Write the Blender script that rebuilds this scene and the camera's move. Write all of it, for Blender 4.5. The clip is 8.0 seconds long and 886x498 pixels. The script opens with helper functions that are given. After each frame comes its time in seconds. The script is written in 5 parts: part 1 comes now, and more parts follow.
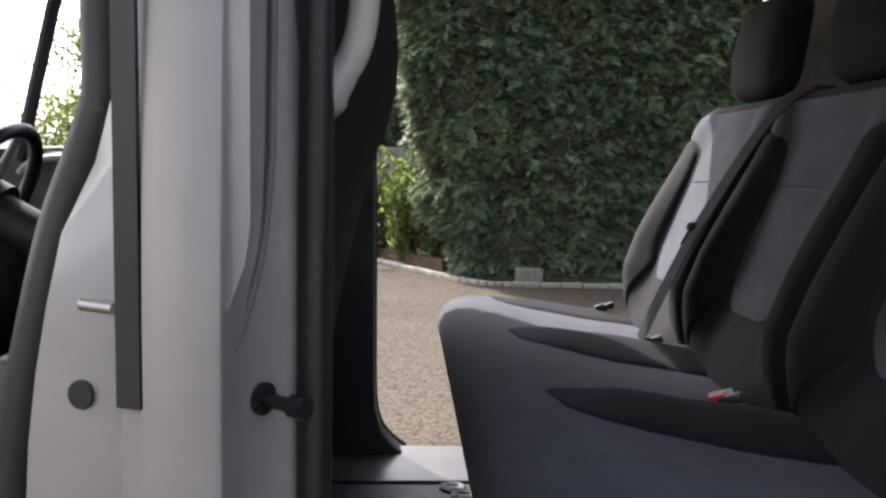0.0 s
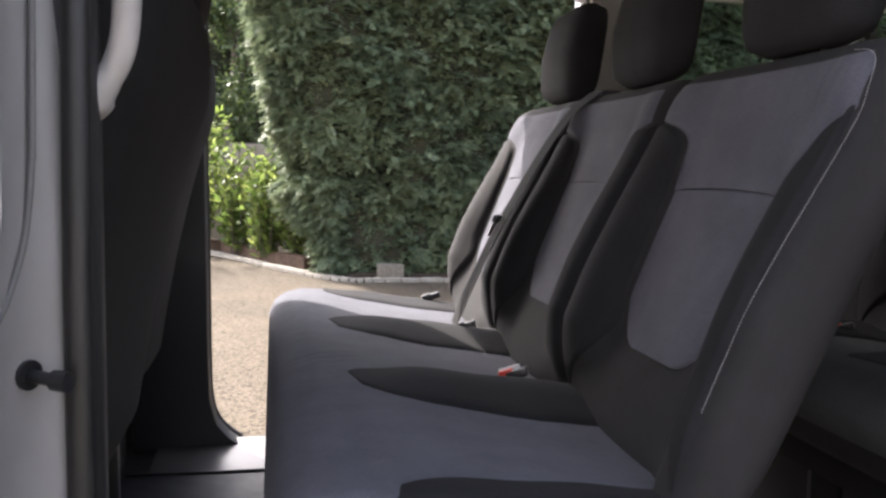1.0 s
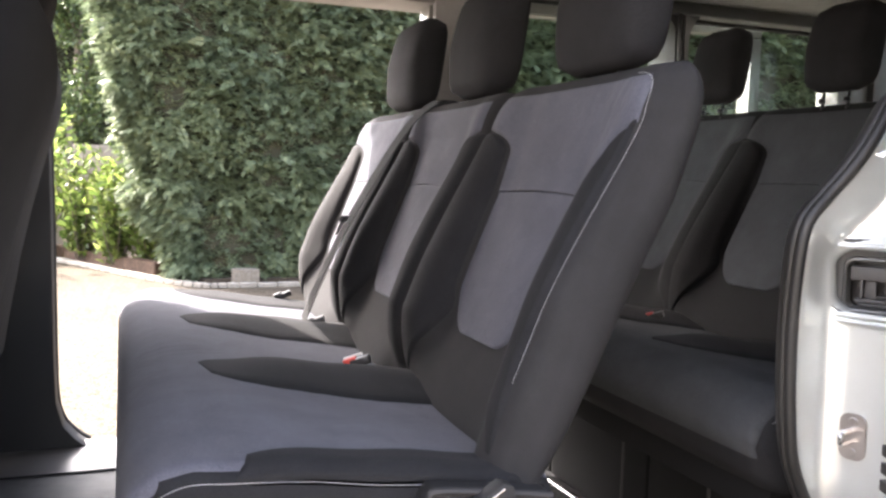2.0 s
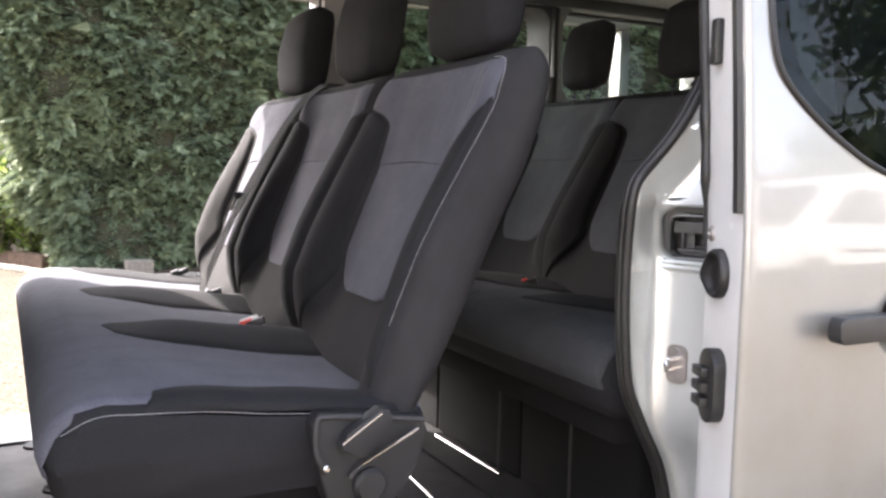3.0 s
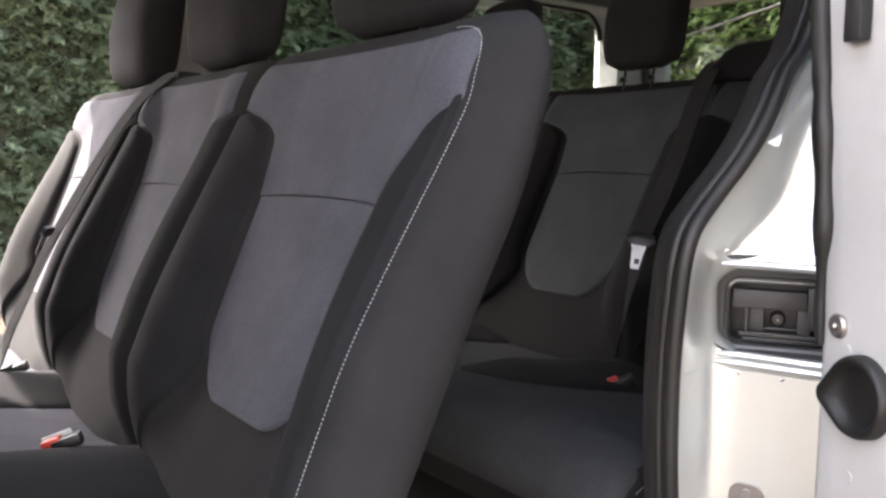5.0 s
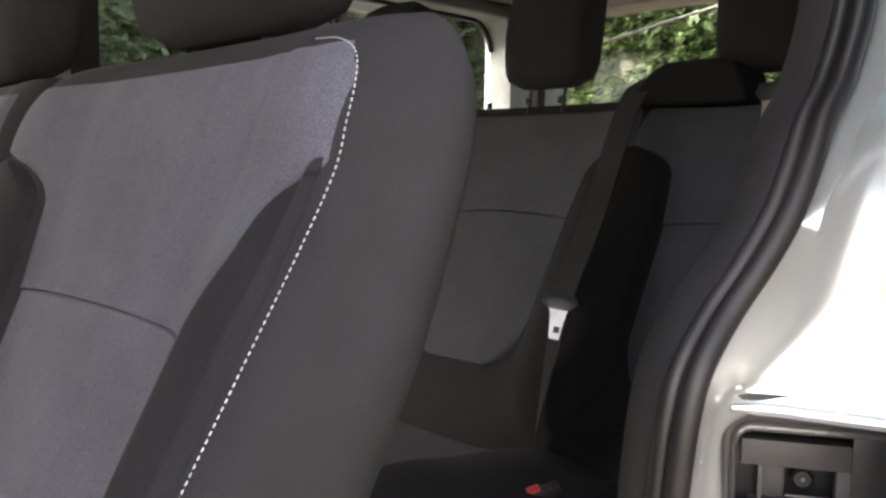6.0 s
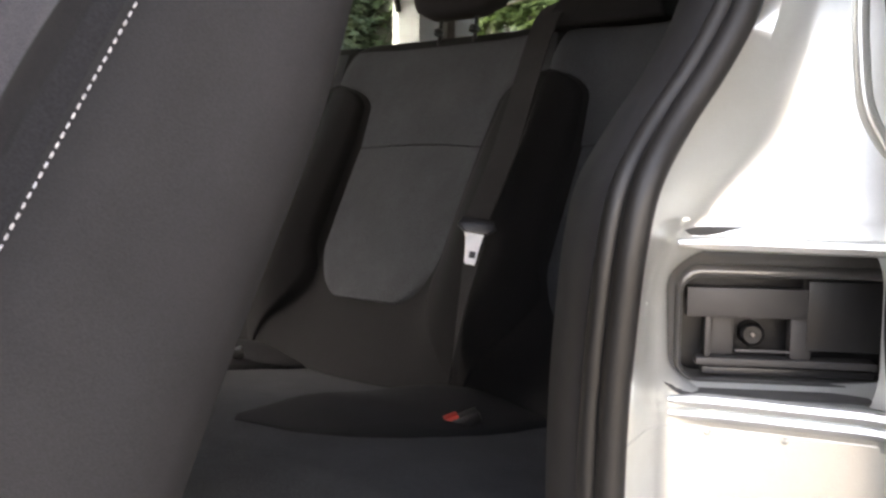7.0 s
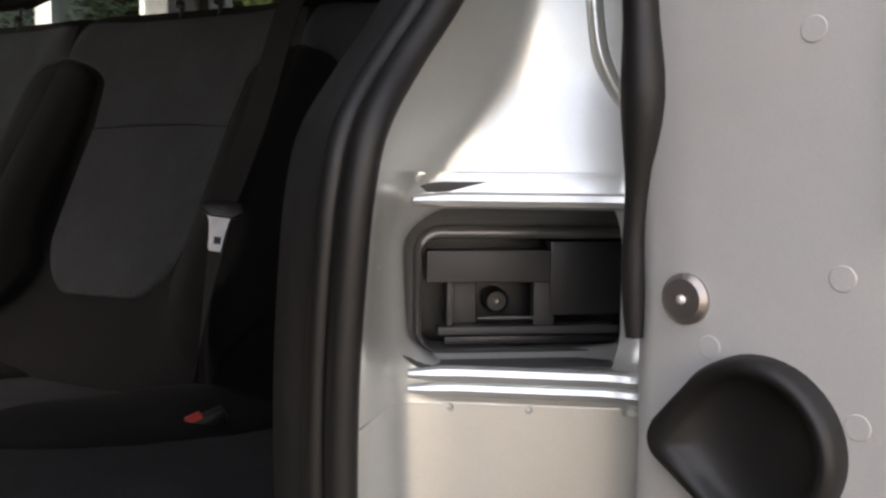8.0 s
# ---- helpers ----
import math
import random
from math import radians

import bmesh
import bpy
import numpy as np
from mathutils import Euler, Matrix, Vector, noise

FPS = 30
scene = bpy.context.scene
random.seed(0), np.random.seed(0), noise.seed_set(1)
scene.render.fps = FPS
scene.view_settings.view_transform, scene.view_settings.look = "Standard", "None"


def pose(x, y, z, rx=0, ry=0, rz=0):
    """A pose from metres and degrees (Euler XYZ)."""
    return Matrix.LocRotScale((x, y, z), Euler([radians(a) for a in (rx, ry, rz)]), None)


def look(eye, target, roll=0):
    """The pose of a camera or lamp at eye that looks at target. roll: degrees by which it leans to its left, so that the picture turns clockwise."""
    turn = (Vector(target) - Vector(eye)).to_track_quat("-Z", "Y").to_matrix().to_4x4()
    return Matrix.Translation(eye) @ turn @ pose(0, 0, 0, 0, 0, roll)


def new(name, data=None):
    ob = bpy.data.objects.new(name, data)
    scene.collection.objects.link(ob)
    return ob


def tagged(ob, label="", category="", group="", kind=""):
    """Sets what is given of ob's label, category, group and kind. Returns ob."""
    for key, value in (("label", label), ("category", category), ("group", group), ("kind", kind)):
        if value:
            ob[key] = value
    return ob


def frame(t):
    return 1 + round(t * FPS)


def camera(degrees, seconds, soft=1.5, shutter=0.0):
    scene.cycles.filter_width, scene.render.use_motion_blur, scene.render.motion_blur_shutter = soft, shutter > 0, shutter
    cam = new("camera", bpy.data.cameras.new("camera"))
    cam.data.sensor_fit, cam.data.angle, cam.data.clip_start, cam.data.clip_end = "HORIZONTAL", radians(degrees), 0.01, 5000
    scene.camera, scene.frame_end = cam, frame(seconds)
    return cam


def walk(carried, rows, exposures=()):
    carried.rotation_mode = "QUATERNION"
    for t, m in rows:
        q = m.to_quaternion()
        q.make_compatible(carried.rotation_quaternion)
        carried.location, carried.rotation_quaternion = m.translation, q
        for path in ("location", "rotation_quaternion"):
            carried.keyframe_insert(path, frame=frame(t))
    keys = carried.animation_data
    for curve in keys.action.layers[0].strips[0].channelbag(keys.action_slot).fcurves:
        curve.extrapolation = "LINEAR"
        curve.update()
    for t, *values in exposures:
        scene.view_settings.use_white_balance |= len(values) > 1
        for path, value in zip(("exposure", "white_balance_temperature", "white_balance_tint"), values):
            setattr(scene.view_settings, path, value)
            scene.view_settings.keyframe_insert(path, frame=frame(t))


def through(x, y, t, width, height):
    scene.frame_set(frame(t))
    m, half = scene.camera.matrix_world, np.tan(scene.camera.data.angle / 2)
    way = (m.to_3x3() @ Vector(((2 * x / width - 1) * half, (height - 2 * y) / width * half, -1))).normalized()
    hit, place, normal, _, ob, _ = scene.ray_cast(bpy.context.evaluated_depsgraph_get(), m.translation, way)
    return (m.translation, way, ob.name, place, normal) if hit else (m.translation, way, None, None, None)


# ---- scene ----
# ---------------------------------------------------------------- camera
cam = camera(54.6, 8.0, soft=2.5, shutter=0.15)
PATH = [
    (0, (0.002, 0.003, 1.301), (0.09, 1.992, 1.112), 1.1),
    (0.5, (0.06, -0.064, 1.3), (0.241, 1.919, 1.109), 1.1),
    (1, (0.093, -0.105, 1.303), (0.48, 1.848, 1.113), 1.1),
    (1.5, (0.109, -0.138, 1.311), (0.687, 1.767, 1.124), 1.2),
    (2.8, (0.05, -0.371, 1.273), (0.911, 1.426, 1.103), 1.5),
    (3, (0.055, -0.383, 1.271), (0.968, 1.386, 1.084), 1.2),
    (3.5, (0.065, -0.34, 1.265), (1.108, 1.356, 1.07), 1.3),
    (4, (0.137, -0.196, 1.282), (1.232, 1.466, 1.08), 1.2),
    (4.2, (0.166, -0.133, 1.295), (1.274, 1.519, 1.091), 1.0),
    (5.3, (0.289, 0.205, 1.327), (1.529, 1.762, 1.134), 0.9),
    (5.5, (0.329, 0.256, 1.339), (1.629, 1.764, 1.149), 0.9),
    (6, (0.451, 0.374, 1.371), (1.834, 1.807, 1.192), 0.9),
    (6.5, (0.485, 0.398, 1.331), (1.896, 1.805, 1.153), 0.7),
    (7, (0.506, 0.424, 1.264), (2.031, 1.705, 1.081), 0.6),
    (7.5, (0.551, 0.434, 1.241), (2.244, 1.483, 1.055), 0.5),
    (8, (0.57, 0.434, 1.24), (2.375, 1.275, 1.058), 0.5),
]
EXPOSE = [(0.0, 1.9, 6300), (0.6, 2.1, 6350), (1.0, 2.65, 6500), (1.5, 3.75, 6650), (3.0, 3.45, 6550), (4.2, 3.45, 6550), (5.4, 3.5, 6800), (6.5, 3.9, 6950), (7.2, 3.65, 7000), (8.0, 2.55, 7000)]
walk(cam, [(t, look(eye, target, roll)) for t, eye, target, roll in PATH],
     exposures=[(t, e, k, 15) for t, e, k in EXPOSE])

# ---------------------------------------------------------------- daylight
SUN_AZ, SUN_EL = Vector((-0.60, 0.80)), radians(42)
world = bpy.data.worlds.new("daylight")
scene.world = world
world.use_nodes = True
wn = world.node_tree
sky = wn.nodes.new("ShaderNodeTexSky")
sky.sky_type = "NISHITA"
sky.sun_disc = False
sky.sun_elevation = SUN_EL
sky.sun_rotation = math.atan2(SUN_AZ.x, SUN_AZ.y)
sky.dust_density = 4.0
sky.air_density = 0.8
haze = wn.nodes.new("ShaderNodeHueSaturation")
haze.inputs["Saturation"].default_value = 0.55
wn.links.new(sky.outputs[0], haze.inputs["Color"])
wn.links.new(haze.outputs[0], wn.nodes["Background"].inputs[0])
wn.nodes["Background"].inputs[1].default_value = 0.15
sun = new("sun", bpy.data.lights.new("sun", "SUN"))
sun.data.energy, sun.data.angle, sun.data.color = 2.6, radians(0.6), (1.0, 0.95, 0.87)
to_sun = Vector((SUN_AZ.x * math.cos(SUN_EL), SUN_AZ.y * math.cos(SUN_EL), math.sin(SUN_EL)))
sun.rotation_mode = "QUATERNION"
sun.rotation_quaternion = to_sun.to_track_quat("Z", "Y")


# ---------------------------------------------------------------- materials
def shader(name):
    m = bpy.data.materials.new(name)
    m.use_nodes = True
    nt = m.node_tree
    return m, nt, nt.nodes["Principled BSDF"]


def tex(nt, kind, scale, coord="Object", detail=4.0, rough=0.6):
    n = nt.nodes.new(kind)
    c = nt.nodes.new("ShaderNodeTexCoord")
    nt.links.new(c.outputs[coord], n.inputs["Vector"])
    n.inputs["Scale"].default_value = scale
    if "Detail" in n.inputs:
        n.inputs["Detail"].default_value = detail
    if kind == "ShaderNodeTexNoise":
        n.inputs["Roughness"].default_value = rough
    return n


def ramp(nt, src, stops):
    r = nt.nodes.new("ShaderNodeValToRGB")
    e = r.color_ramp.elements
    while len(e) < len(stops):
        e.new(0.5)
    for k, (p, c) in enumerate(stops):
        e[k].position = p
        e[k].color = (*c, 1.0)
    nt.links.new(src, r.inputs[0])
    return r


def mix(nt, a, b, fac, mode="MIX"):
    m = nt.nodes.new("ShaderNodeMix")
    m.data_type, m.blend_type = "RGBA", mode
    for sock, v in ((m.inputs[6], a), (m.inputs[7], b), (m.inputs[0], fac)):
        if isinstance(v, (int, float)):
            sock.default_value = v
        elif isinstance(v, tuple):
            sock.default_value = (*v, 1.0)
        else:
            nt.links.new(v, sock)
    return m.outputs[2]


def bump(nt, bsdf, src, strength, dist):
    b = nt.nodes.new("ShaderNodeBump")
    b.inputs["Strength"].default_value = strength
    b.inputs["Distance"].default_value = dist
    nt.links.new(src, b.inputs["Height"])
    nt.links.new(b.outputs[0], bsdf.inputs["Normal"])


def fabric(name, dark, light, heather=900.0, weave=0.4, sheen=0.0):
    m, nt, p = shader(name)
    fine = tex(nt, "ShaderNodeTexNoise", heather, detail=2.0)
    wide = tex(nt, "ShaderNodeTexNoise", 14.0, detail=5.0)
    r = ramp(nt, fine.outputs[0], [(0.32, dark), (0.68, light)])
    w = ramp(nt, wide.outputs[0], [(0.3, (0.82, 0.82, 0.82)), (0.7, (1.1, 1.1, 1.1))])
    nt.links.new(mix(nt, r.outputs[0], w.outputs[0], 1.0, "MULTIPLY"), p.inputs["Base Color"])
    p.inputs["Roughness"].default_value = 0.92
    p.inputs["Sheen Weight"].default_value = sheen
    p.inputs["Specular IOR Level"].default_value = 0.25
    p.inputs["Sheen Roughness"].default_value = 0.5
    bump(nt, p, fine.outputs[0], weave, 0.0012)
    return m


def plastic(name, col, rough=0.5, grain=1400.0, strength=0.15, metal=0.0):
    m, nt, p = shader(name)
    n = tex(nt, "ShaderNodeTexNoise", grain, detail=2.0)
    w = tex(nt, "ShaderNodeTexNoise", 9.0, detail=5.0)
    lo = tuple(c * 0.8 for c in col)
    hi = tuple(min(1.0, c * 1.15) for c in col)
    nt.links.new(ramp(nt, w.outputs[0], [(0.35, lo), (0.65, hi)]).outputs[0], p.inputs["Base Color"])
    rr = ramp(nt, w.outputs[0], [(0.3, (rough * 0.85,) * 3), (0.7, (min(1, rough * 1.2),) * 3)])
    nt.links.new(rr.outputs[0], p.inputs["Roughness"])
    p.inputs["Metallic"].default_value = metal
    bump(nt, p, n.outputs[0], strength, 0.0006)
    return m


def paint(name, col, rough=0.32, coat=0.8, metal=0.55, gloss=0.06):
    m, nt, p = shader(name)
    flake = tex(nt, "ShaderNodeTexNoise", 2600.0, detail=1.0)
    dirt = tex(nt, "ShaderNodeTexNoise", 5.0, detail=7.0, rough=0.65)
    base = ramp(nt, flake.outputs[0], [(0.3, tuple(c * 0.92 for c in col)), (0.7, tuple(min(1, c * 1.06) for c in col))])
    film = ramp(nt, dirt.outputs[0], [(0.45, (1, 1, 1)), (0.8, (0.86, 0.84, 0.80))])
    nt.links.new(mix(nt, base.outputs[0], film.outputs[0], 1.0, "MULTIPLY"), p.inputs["Base Color"])
    p.inputs["Metallic"].default_value = metal
    p.inputs["Roughness"].default_value = rough
    p.inputs["Coat Weight"].default_value = coat
    p.inputs["Coat Roughness"].default_value = gloss
    return m


def leafy(name, dark, mid, light, rough=0.45, through=0.25):
    m, nt, p = shader(name)
    g = nt.nodes.new("ShaderNodeNewGeometry")
    r = ramp(nt, g.outputs["Random Per Island"], [(0.0, dark), (0.55, mid), (1.0, light)])
    w = tex(nt, "ShaderNodeTexNoise", 0.9, detail=4.0)
    tone = ramp(nt, w.outputs[0], [(0.3, (0.75, 0.8, 0.8)), (0.7, (1.15, 1.1, 0.95))])
    col = mix(nt, r.outputs[0], tone.outputs[0], 1.0, "MULTIPLY")
    nt.links.new(col, p.inputs["Base Color"])
    p.inputs["Roughness"].default_value = rough
    t = nt.nodes.new("ShaderNodeBsdfTranslucent")
    nt.links.new(col, t.inputs[0])
    ms = nt.nodes.new("ShaderNodeMixShader")
    ms.inputs[0].default_value = through
    nt.links.new(p.outputs[0], ms.inputs[1])
    nt.links.new(t.outputs[0], ms.inputs[2])
    nt.links.new(ms.outputs[0], nt.nodes["Material Output"].inputs[0])
    return m


def glass(name, col, rough=0.0):
    m, nt, p = shader(name)
    p.inputs["Base Color"].default_value = (*col, 1)
    p.inputs["Roughness"].default_value = rough
    p.inputs["Transmission Weight"].default_value = 1.0
    p.inputs["IOR"].default_value = 1.15
    return m


GREY = fabric("grey_fabric", (0.0465, 0.0475, 0.0595), (0.107, 0.109, 0.133), sheen=0.05)
# Rear-bench copies of the grey fabric, darkened for the cabin's shade.
GREY_SHADE = fabric("shaded_grey_fabric", (0.0252, 0.0275, 0.0309), (0.0595, 0.0641, 0.0698))
COVER_SHADE = fabric("shaded_cover_fabric", (0.026, 0.028, 0.031), (0.062, 0.065, 0.070))
BLACKF = fabric("black_fabric", (0.0082, 0.0082, 0.0092), (0.0172, 0.0172, 0.0192), weave=0.25)
CABF = fabric("cab_seat_fabric", (0.0090, 0.0090, 0.0090), (0.0195, 0.0180, 0.0180), weave=0.2)
SIDEF = fabric("side_fabric", (0.0168, 0.0163, 0.0170), (0.0250, 0.0244, 0.0254), heather=1300, weave=0.12)
# Black wing fabric again, darker for the shade over the rear bench.
BLACK_SHADE = fabric("shaded_black_fabric", (0.0035, 0.0035, 0.0038), (0.0090, 0.0088, 0.0092), weave=0.2)
HEADR = fabric("headrest_fabric", (0.0105, 0.0102, 0.0112), (0.0235, 0.0230, 0.0248), weave=0.25)
THREAD = plastic("white_thread", (0.50, 0.50, 0.51), 0.8)
# Near-black, with the shade under the benches put into the colour.
UNDER_SHADE = fabric("shaded_underseat", (0.0025, 0.0025, 0.003), (0.006, 0.006, 0.0065), heather=600)
MIDTRIM = plastic("grey_trim", (0.13, 0.127, 0.122), 0.6)
TRIM = plastic("dark_trim", (0.0196, 0.0189, 0.0196), 0.6)
BLACKP = plastic("black_plastic", (0.012, 0.012, 0.013), 0.38)
RUBBER = plastic("rubber_seal", (0.012, 0.0115, 0.011), 0.5, grain=300, strength=0.05)
# Door skin, jamb and door end share one paint, toned by their light.
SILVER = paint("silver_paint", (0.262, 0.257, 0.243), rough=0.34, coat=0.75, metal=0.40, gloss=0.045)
# Body paint darkened; the recess's shade is in the colour.
POCKET_SHADE = paint("shaded_pocket_paint", (0.13, 0.13, 0.128), rough=0.30, coat=0.5, metal=0.40)
# Silver again, brightened for the light that falls on the jamb.
JAMB_LIT = paint("lit_jamb_paint", (0.74, 0.767, 0.752), rough=0.30, coat=0.6, metal=0.65)
WHITEPAINT = paint("white_paint", (0.70, 0.70, 0.69), rough=0.25, metal=0.0)
# Silver again, brightened for the light on the door's end.
FLANGE_LIT = paint("lit_door_end_paint", (0.62, 0.62, 0.61), rough=0.46, coat=0.15, metal=0.10)
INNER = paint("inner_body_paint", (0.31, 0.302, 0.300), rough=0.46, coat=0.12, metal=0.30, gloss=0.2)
LATCHP = plastic("latch_plastic", (0.0075, 0.0075, 0.0082), 0.62)
STEEL = plastic("bright_steel", (0.72, 0.70, 0.68), 0.22, grain=200, strength=0.03, metal=1.0)
BRIGHT = plastic("satin_steel", (0.80, 0.79, 0.77), 0.45, grain=200, strength=0.03, metal=0.55)
DULLST = plastic("dull_steel", (0.40, 0.37, 0.35), 0.4, grain=300, strength=0.05, metal=0.9)
HEADLINER = fabric("headliner_felt", (0.26, 0.25, 0.235), (0.34, 0.33, 0.31), heather=500)
PALEPL = plastic("pale_plastic", (0.34, 0.32, 0.30), 0.5)
MAT = plastic("floor_mat", (0.014, 0.014, 0.015), 0.55, grain=260, strength=0.5)
# Lighter grey and smoother than the floor mat.
SILL = plastic("grey_sill", (0.075, 0.072, 0.070), 0.32, grain=300, strength=0.2)
RAILP = plastic("rail_plastic", (0.045, 0.043, 0.042), 0.5)
CARPET = fabric("boot_carpet", (0.006, 0.006, 0.0065), (0.014, 0.014, 0.015), heather=400, weave=0.8)
WHITEPL = plastic("white_plastic", (0.62, 0.61, 0.59), 0.4)
RED = plastic("red_plastic", (0.62, 0.05, 0.035), 0.4)
WEB = fabric("belt_webbing", (0.012, 0.012, 0.0125), (0.027, 0.0265, 0.027), heather=1500)
GLASS = glass("clear_glass", (0.92, 0.95, 0.93))
DIM = glass("lightly_tinted_glass", (0.62, 0.68, 0.65))
TINT = glass("tinted_glass", (0.10, 0.12, 0.12))
CERAMIC = plastic("black_glass_border", (0.010, 0.010, 0.011), 0.12, strength=0.0)


def ground_material():
    m, nt, p = shader("tarmac_with_tan_chippings")
    v = tex(nt, "ShaderNodeTexVoronoi", 75.0)
    n = tex(nt, "ShaderNodeTexNoise", 0.55, detail=6.0)
    s = tex(nt, "ShaderNodeTexNoise", 160.0, detail=3.0)
    bw = nt.nodes.new("ShaderNodeSeparateColor")
    nt.links.new(v.outputs["Color"], bw.inputs[0])
    stones = ramp(nt, bw.outputs[0], [(0.0, (0.018, 0.014, 0.010)), (0.35, (0.038, 0.030, 0.021)), (0.75, (0.056, 0.045, 0.032)), (1.0, (0.118, 0.10, 0.077))])
    patch = ramp(nt, n.outputs[0], [(0.3, (0.78, 0.77, 0.76)), (0.7, (1.1, 1.08, 1.04))])
    c = mix(nt, stones.outputs[0], patch.outputs[0], 1.0, "MULTIPLY")
    nt.links.new(c, p.inputs["Base Color"])
    p.inputs["Roughness"].default_value = 0.95
    p.inputs["Specular IOR Level"].default_value = 0.15
    bump(nt, p, s.outputs[0], 0.6, 0.006)
    return m


def stone_material(name, lo, hi, scale=30.0, rough=0.9, b=0.5):
    m, nt, p = shader(name)
    n = tex(nt, "ShaderNodeTexNoise", scale, detail=8.0, rough=0.7)
    w = tex(nt, "ShaderNodeTexNoise", scale * 0.12, detail=4.0)
    c = mix(nt, ramp(nt, n.outputs[0], [(0.3, lo), (0.7, hi)]).outputs[0],
            ramp(nt, w.outputs[0], [(0.3, (0.75, 0.74, 0.72)), (0.7, (1.08, 1.06, 1.03))]).outputs[0], 1.0, "MULTIPLY")
    nt.links.new(c, p.inputs["Base Color"])
    p.inputs["Roughness"].default_value = rough
    bump(nt, p, n.outputs[0], b, 0.004)
    return m


GROUND = ground_material()
KERB = stone_material("pale_kerb", (0.26, 0.24, 0.205), (0.40, 0.37, 0.32))
BLOCKM = stone_material("weathered_block", (0.15, 0.13, 0.10), (0.28, 0.25, 0.21))
SLEEPER = stone_material("old_timber", (0.06, 0.035, 0.022), (0.16, 0.10, 0.065), 18.0)
SOIL = stone_material("soil", (0.03, 0.022, 0.015), (0.08, 0.06, 0.04), 22.0)
RENDERW = stone_material("tan_render", (0.36, 0.31, 0.26), (0.46, 0.40, 0.34), 12.0)
BARK = stone_material("bark", (0.07, 0.055, 0.042), (0.20, 0.17, 0.135), 26.0)
CONIFER = leafy("conifer_leaf", (0.105, 0.140, 0.095), (0.190, 0.238, 0.145), (0.30, 0.345, 0.215), through=0.28)
# The hedge's inner shade is put into this dark colour.
CORE_SHADE = stone_material("hedge_core", (0.026, 0.028, 0.016), (0.060, 0.058, 0.032), 9.0)
LAUREL = leafy("laurel_leaf", (0.07, 0.115, 0.026), (0.16, 0.225, 0.055), (0.29, 0.34, 0.105), rough=0.32, through=0.55)
# Conifer leaf again, darkened to offset the sun on the rear hedge.
REARLEAF = leafy("rear_hedge_leaf", (0.035, 0.058, 0.022), (0.07, 0.105, 0.036), (0.13, 0.17, 0.06), rough=0.5)
IVY = leafy("ivy_leaf", (0.03, 0.05, 0.02), (0.07, 0.11, 0.035), (0.17, 0.22, 0.08), rough=0.4)


# ---------------------------------------------------------------- mesh helpers
def part(name, bm, mat, parent=None, label="", soft=38.0):
    """One mesh object out of a bmesh, smooth but for edges sharper than soft degrees."""
    bmesh.ops.recalc_face_normals(bm, faces=bm.faces)
    for f in bm.faces:
        f.smooth = True
    lim = radians(soft)
    for e in bm.edges:
        if len(e.link_faces) == 2 and e.calc_face_angle(0.0) > lim:
            e.smooth = False
    me = bpy.data.meshes.new(name)
    bm.to_mesh(me)
    bm.free()
    for mm in (mat if isinstance(mat, (list, tuple)) else [mat]):
        me.materials.append(mm)
    ob = new(name, me)
    if parent:
        ob.parent = parent
    if label:
        ob["label"] = label
    return ob


def thing(name, label, category, group="", kind="", at=(0, 0, 0)):
    e = new(name)
    e.empty_display_size = 0.1
    e.location = at
    return tagged(e, label, category, group, kind)


def box(x0, x1, y0, y1, z0, z1, bevel=0.0, segs=2, bm=None):
    own = bmesh.new()
    v = [own.verts.new((x, y, z)) for x in (x0, x1) for y in (y0, y1) for z in (z0, z1)]
    for q in ((0, 1, 3, 2), (4, 6, 7, 5), (0, 4, 5, 1), (2, 3, 7, 6), (0, 2, 6, 4), (1, 5, 7, 3)):
        own.faces.new([v[i] for i in q])
    if bevel:
        bmesh.ops.bevel(own, geom=own.edges[:], offset=bevel, segments=segs, affect="EDGES", profile=0.6)
    if bm is None:
        return own
    return join(bm, own)


def join(bm, other):
    me = bpy.data.meshes.new("tmp")
    other.to_mesh(me)
    other.free()
    bm.from_mesh(me)
    bpy.data.meshes.remove(me)
    return bm


def loft(rings, closed=True, caps=True, bm=None):
    bm = bm or bmesh.new()
    rows = [[bm.verts.new(p) for p in r] for r in rings]
    n = len(rows[0])
    for a, b in zip(rows, rows[1:]):
        for i in range(n if closed else n - 1):
            j = (i + 1) % n
            bm.faces.new((a[i], a[j], b[j], b[i]))
    if caps and closed:
        bm.faces.new(rows[0][::-1])
        bm.faces.new(rows[-1])
    return bm


def sheet(grid, thick, bm=None):
    """A curved sheet with thickness: grid[i][j] points, pushed back along thick (a vector)."""
    n, m = len(grid), len(grid[0])
    bm = bm or bmesh.new()
    t = Vector(thick)
    a = [[bm.verts.new(p) for p in r] for r in grid]
    b = [[bm.verts.new(Vector(p) + t) for p in r] for r in grid]
    for i in range(n - 1):
        for j in range(m - 1):
            bm.faces.new((a[i][j], a[i][j + 1], a[i + 1][j + 1], a[i + 1][j]))
            bm.faces.new((b[i][j], b[i + 1][j], b[i + 1][j + 1], b[i][j + 1]))
    for i in range(n - 1):
        bm.faces.new((a[i][0], a[i + 1][0], b[i + 1][0], b[i][0]))
        bm.faces.new((a[i][-1], b[i][-1], b[i + 1][-1], a[i + 1][-1]))
    for j in range(m - 1):
        bm.faces.new((a[0][j], b[0][j], b[0][j + 1], a[0][j + 1]))
        bm.faces.new((a[-1][j], a[-1][j + 1], b[-1][j + 1], b[-1][j]))
    return bm


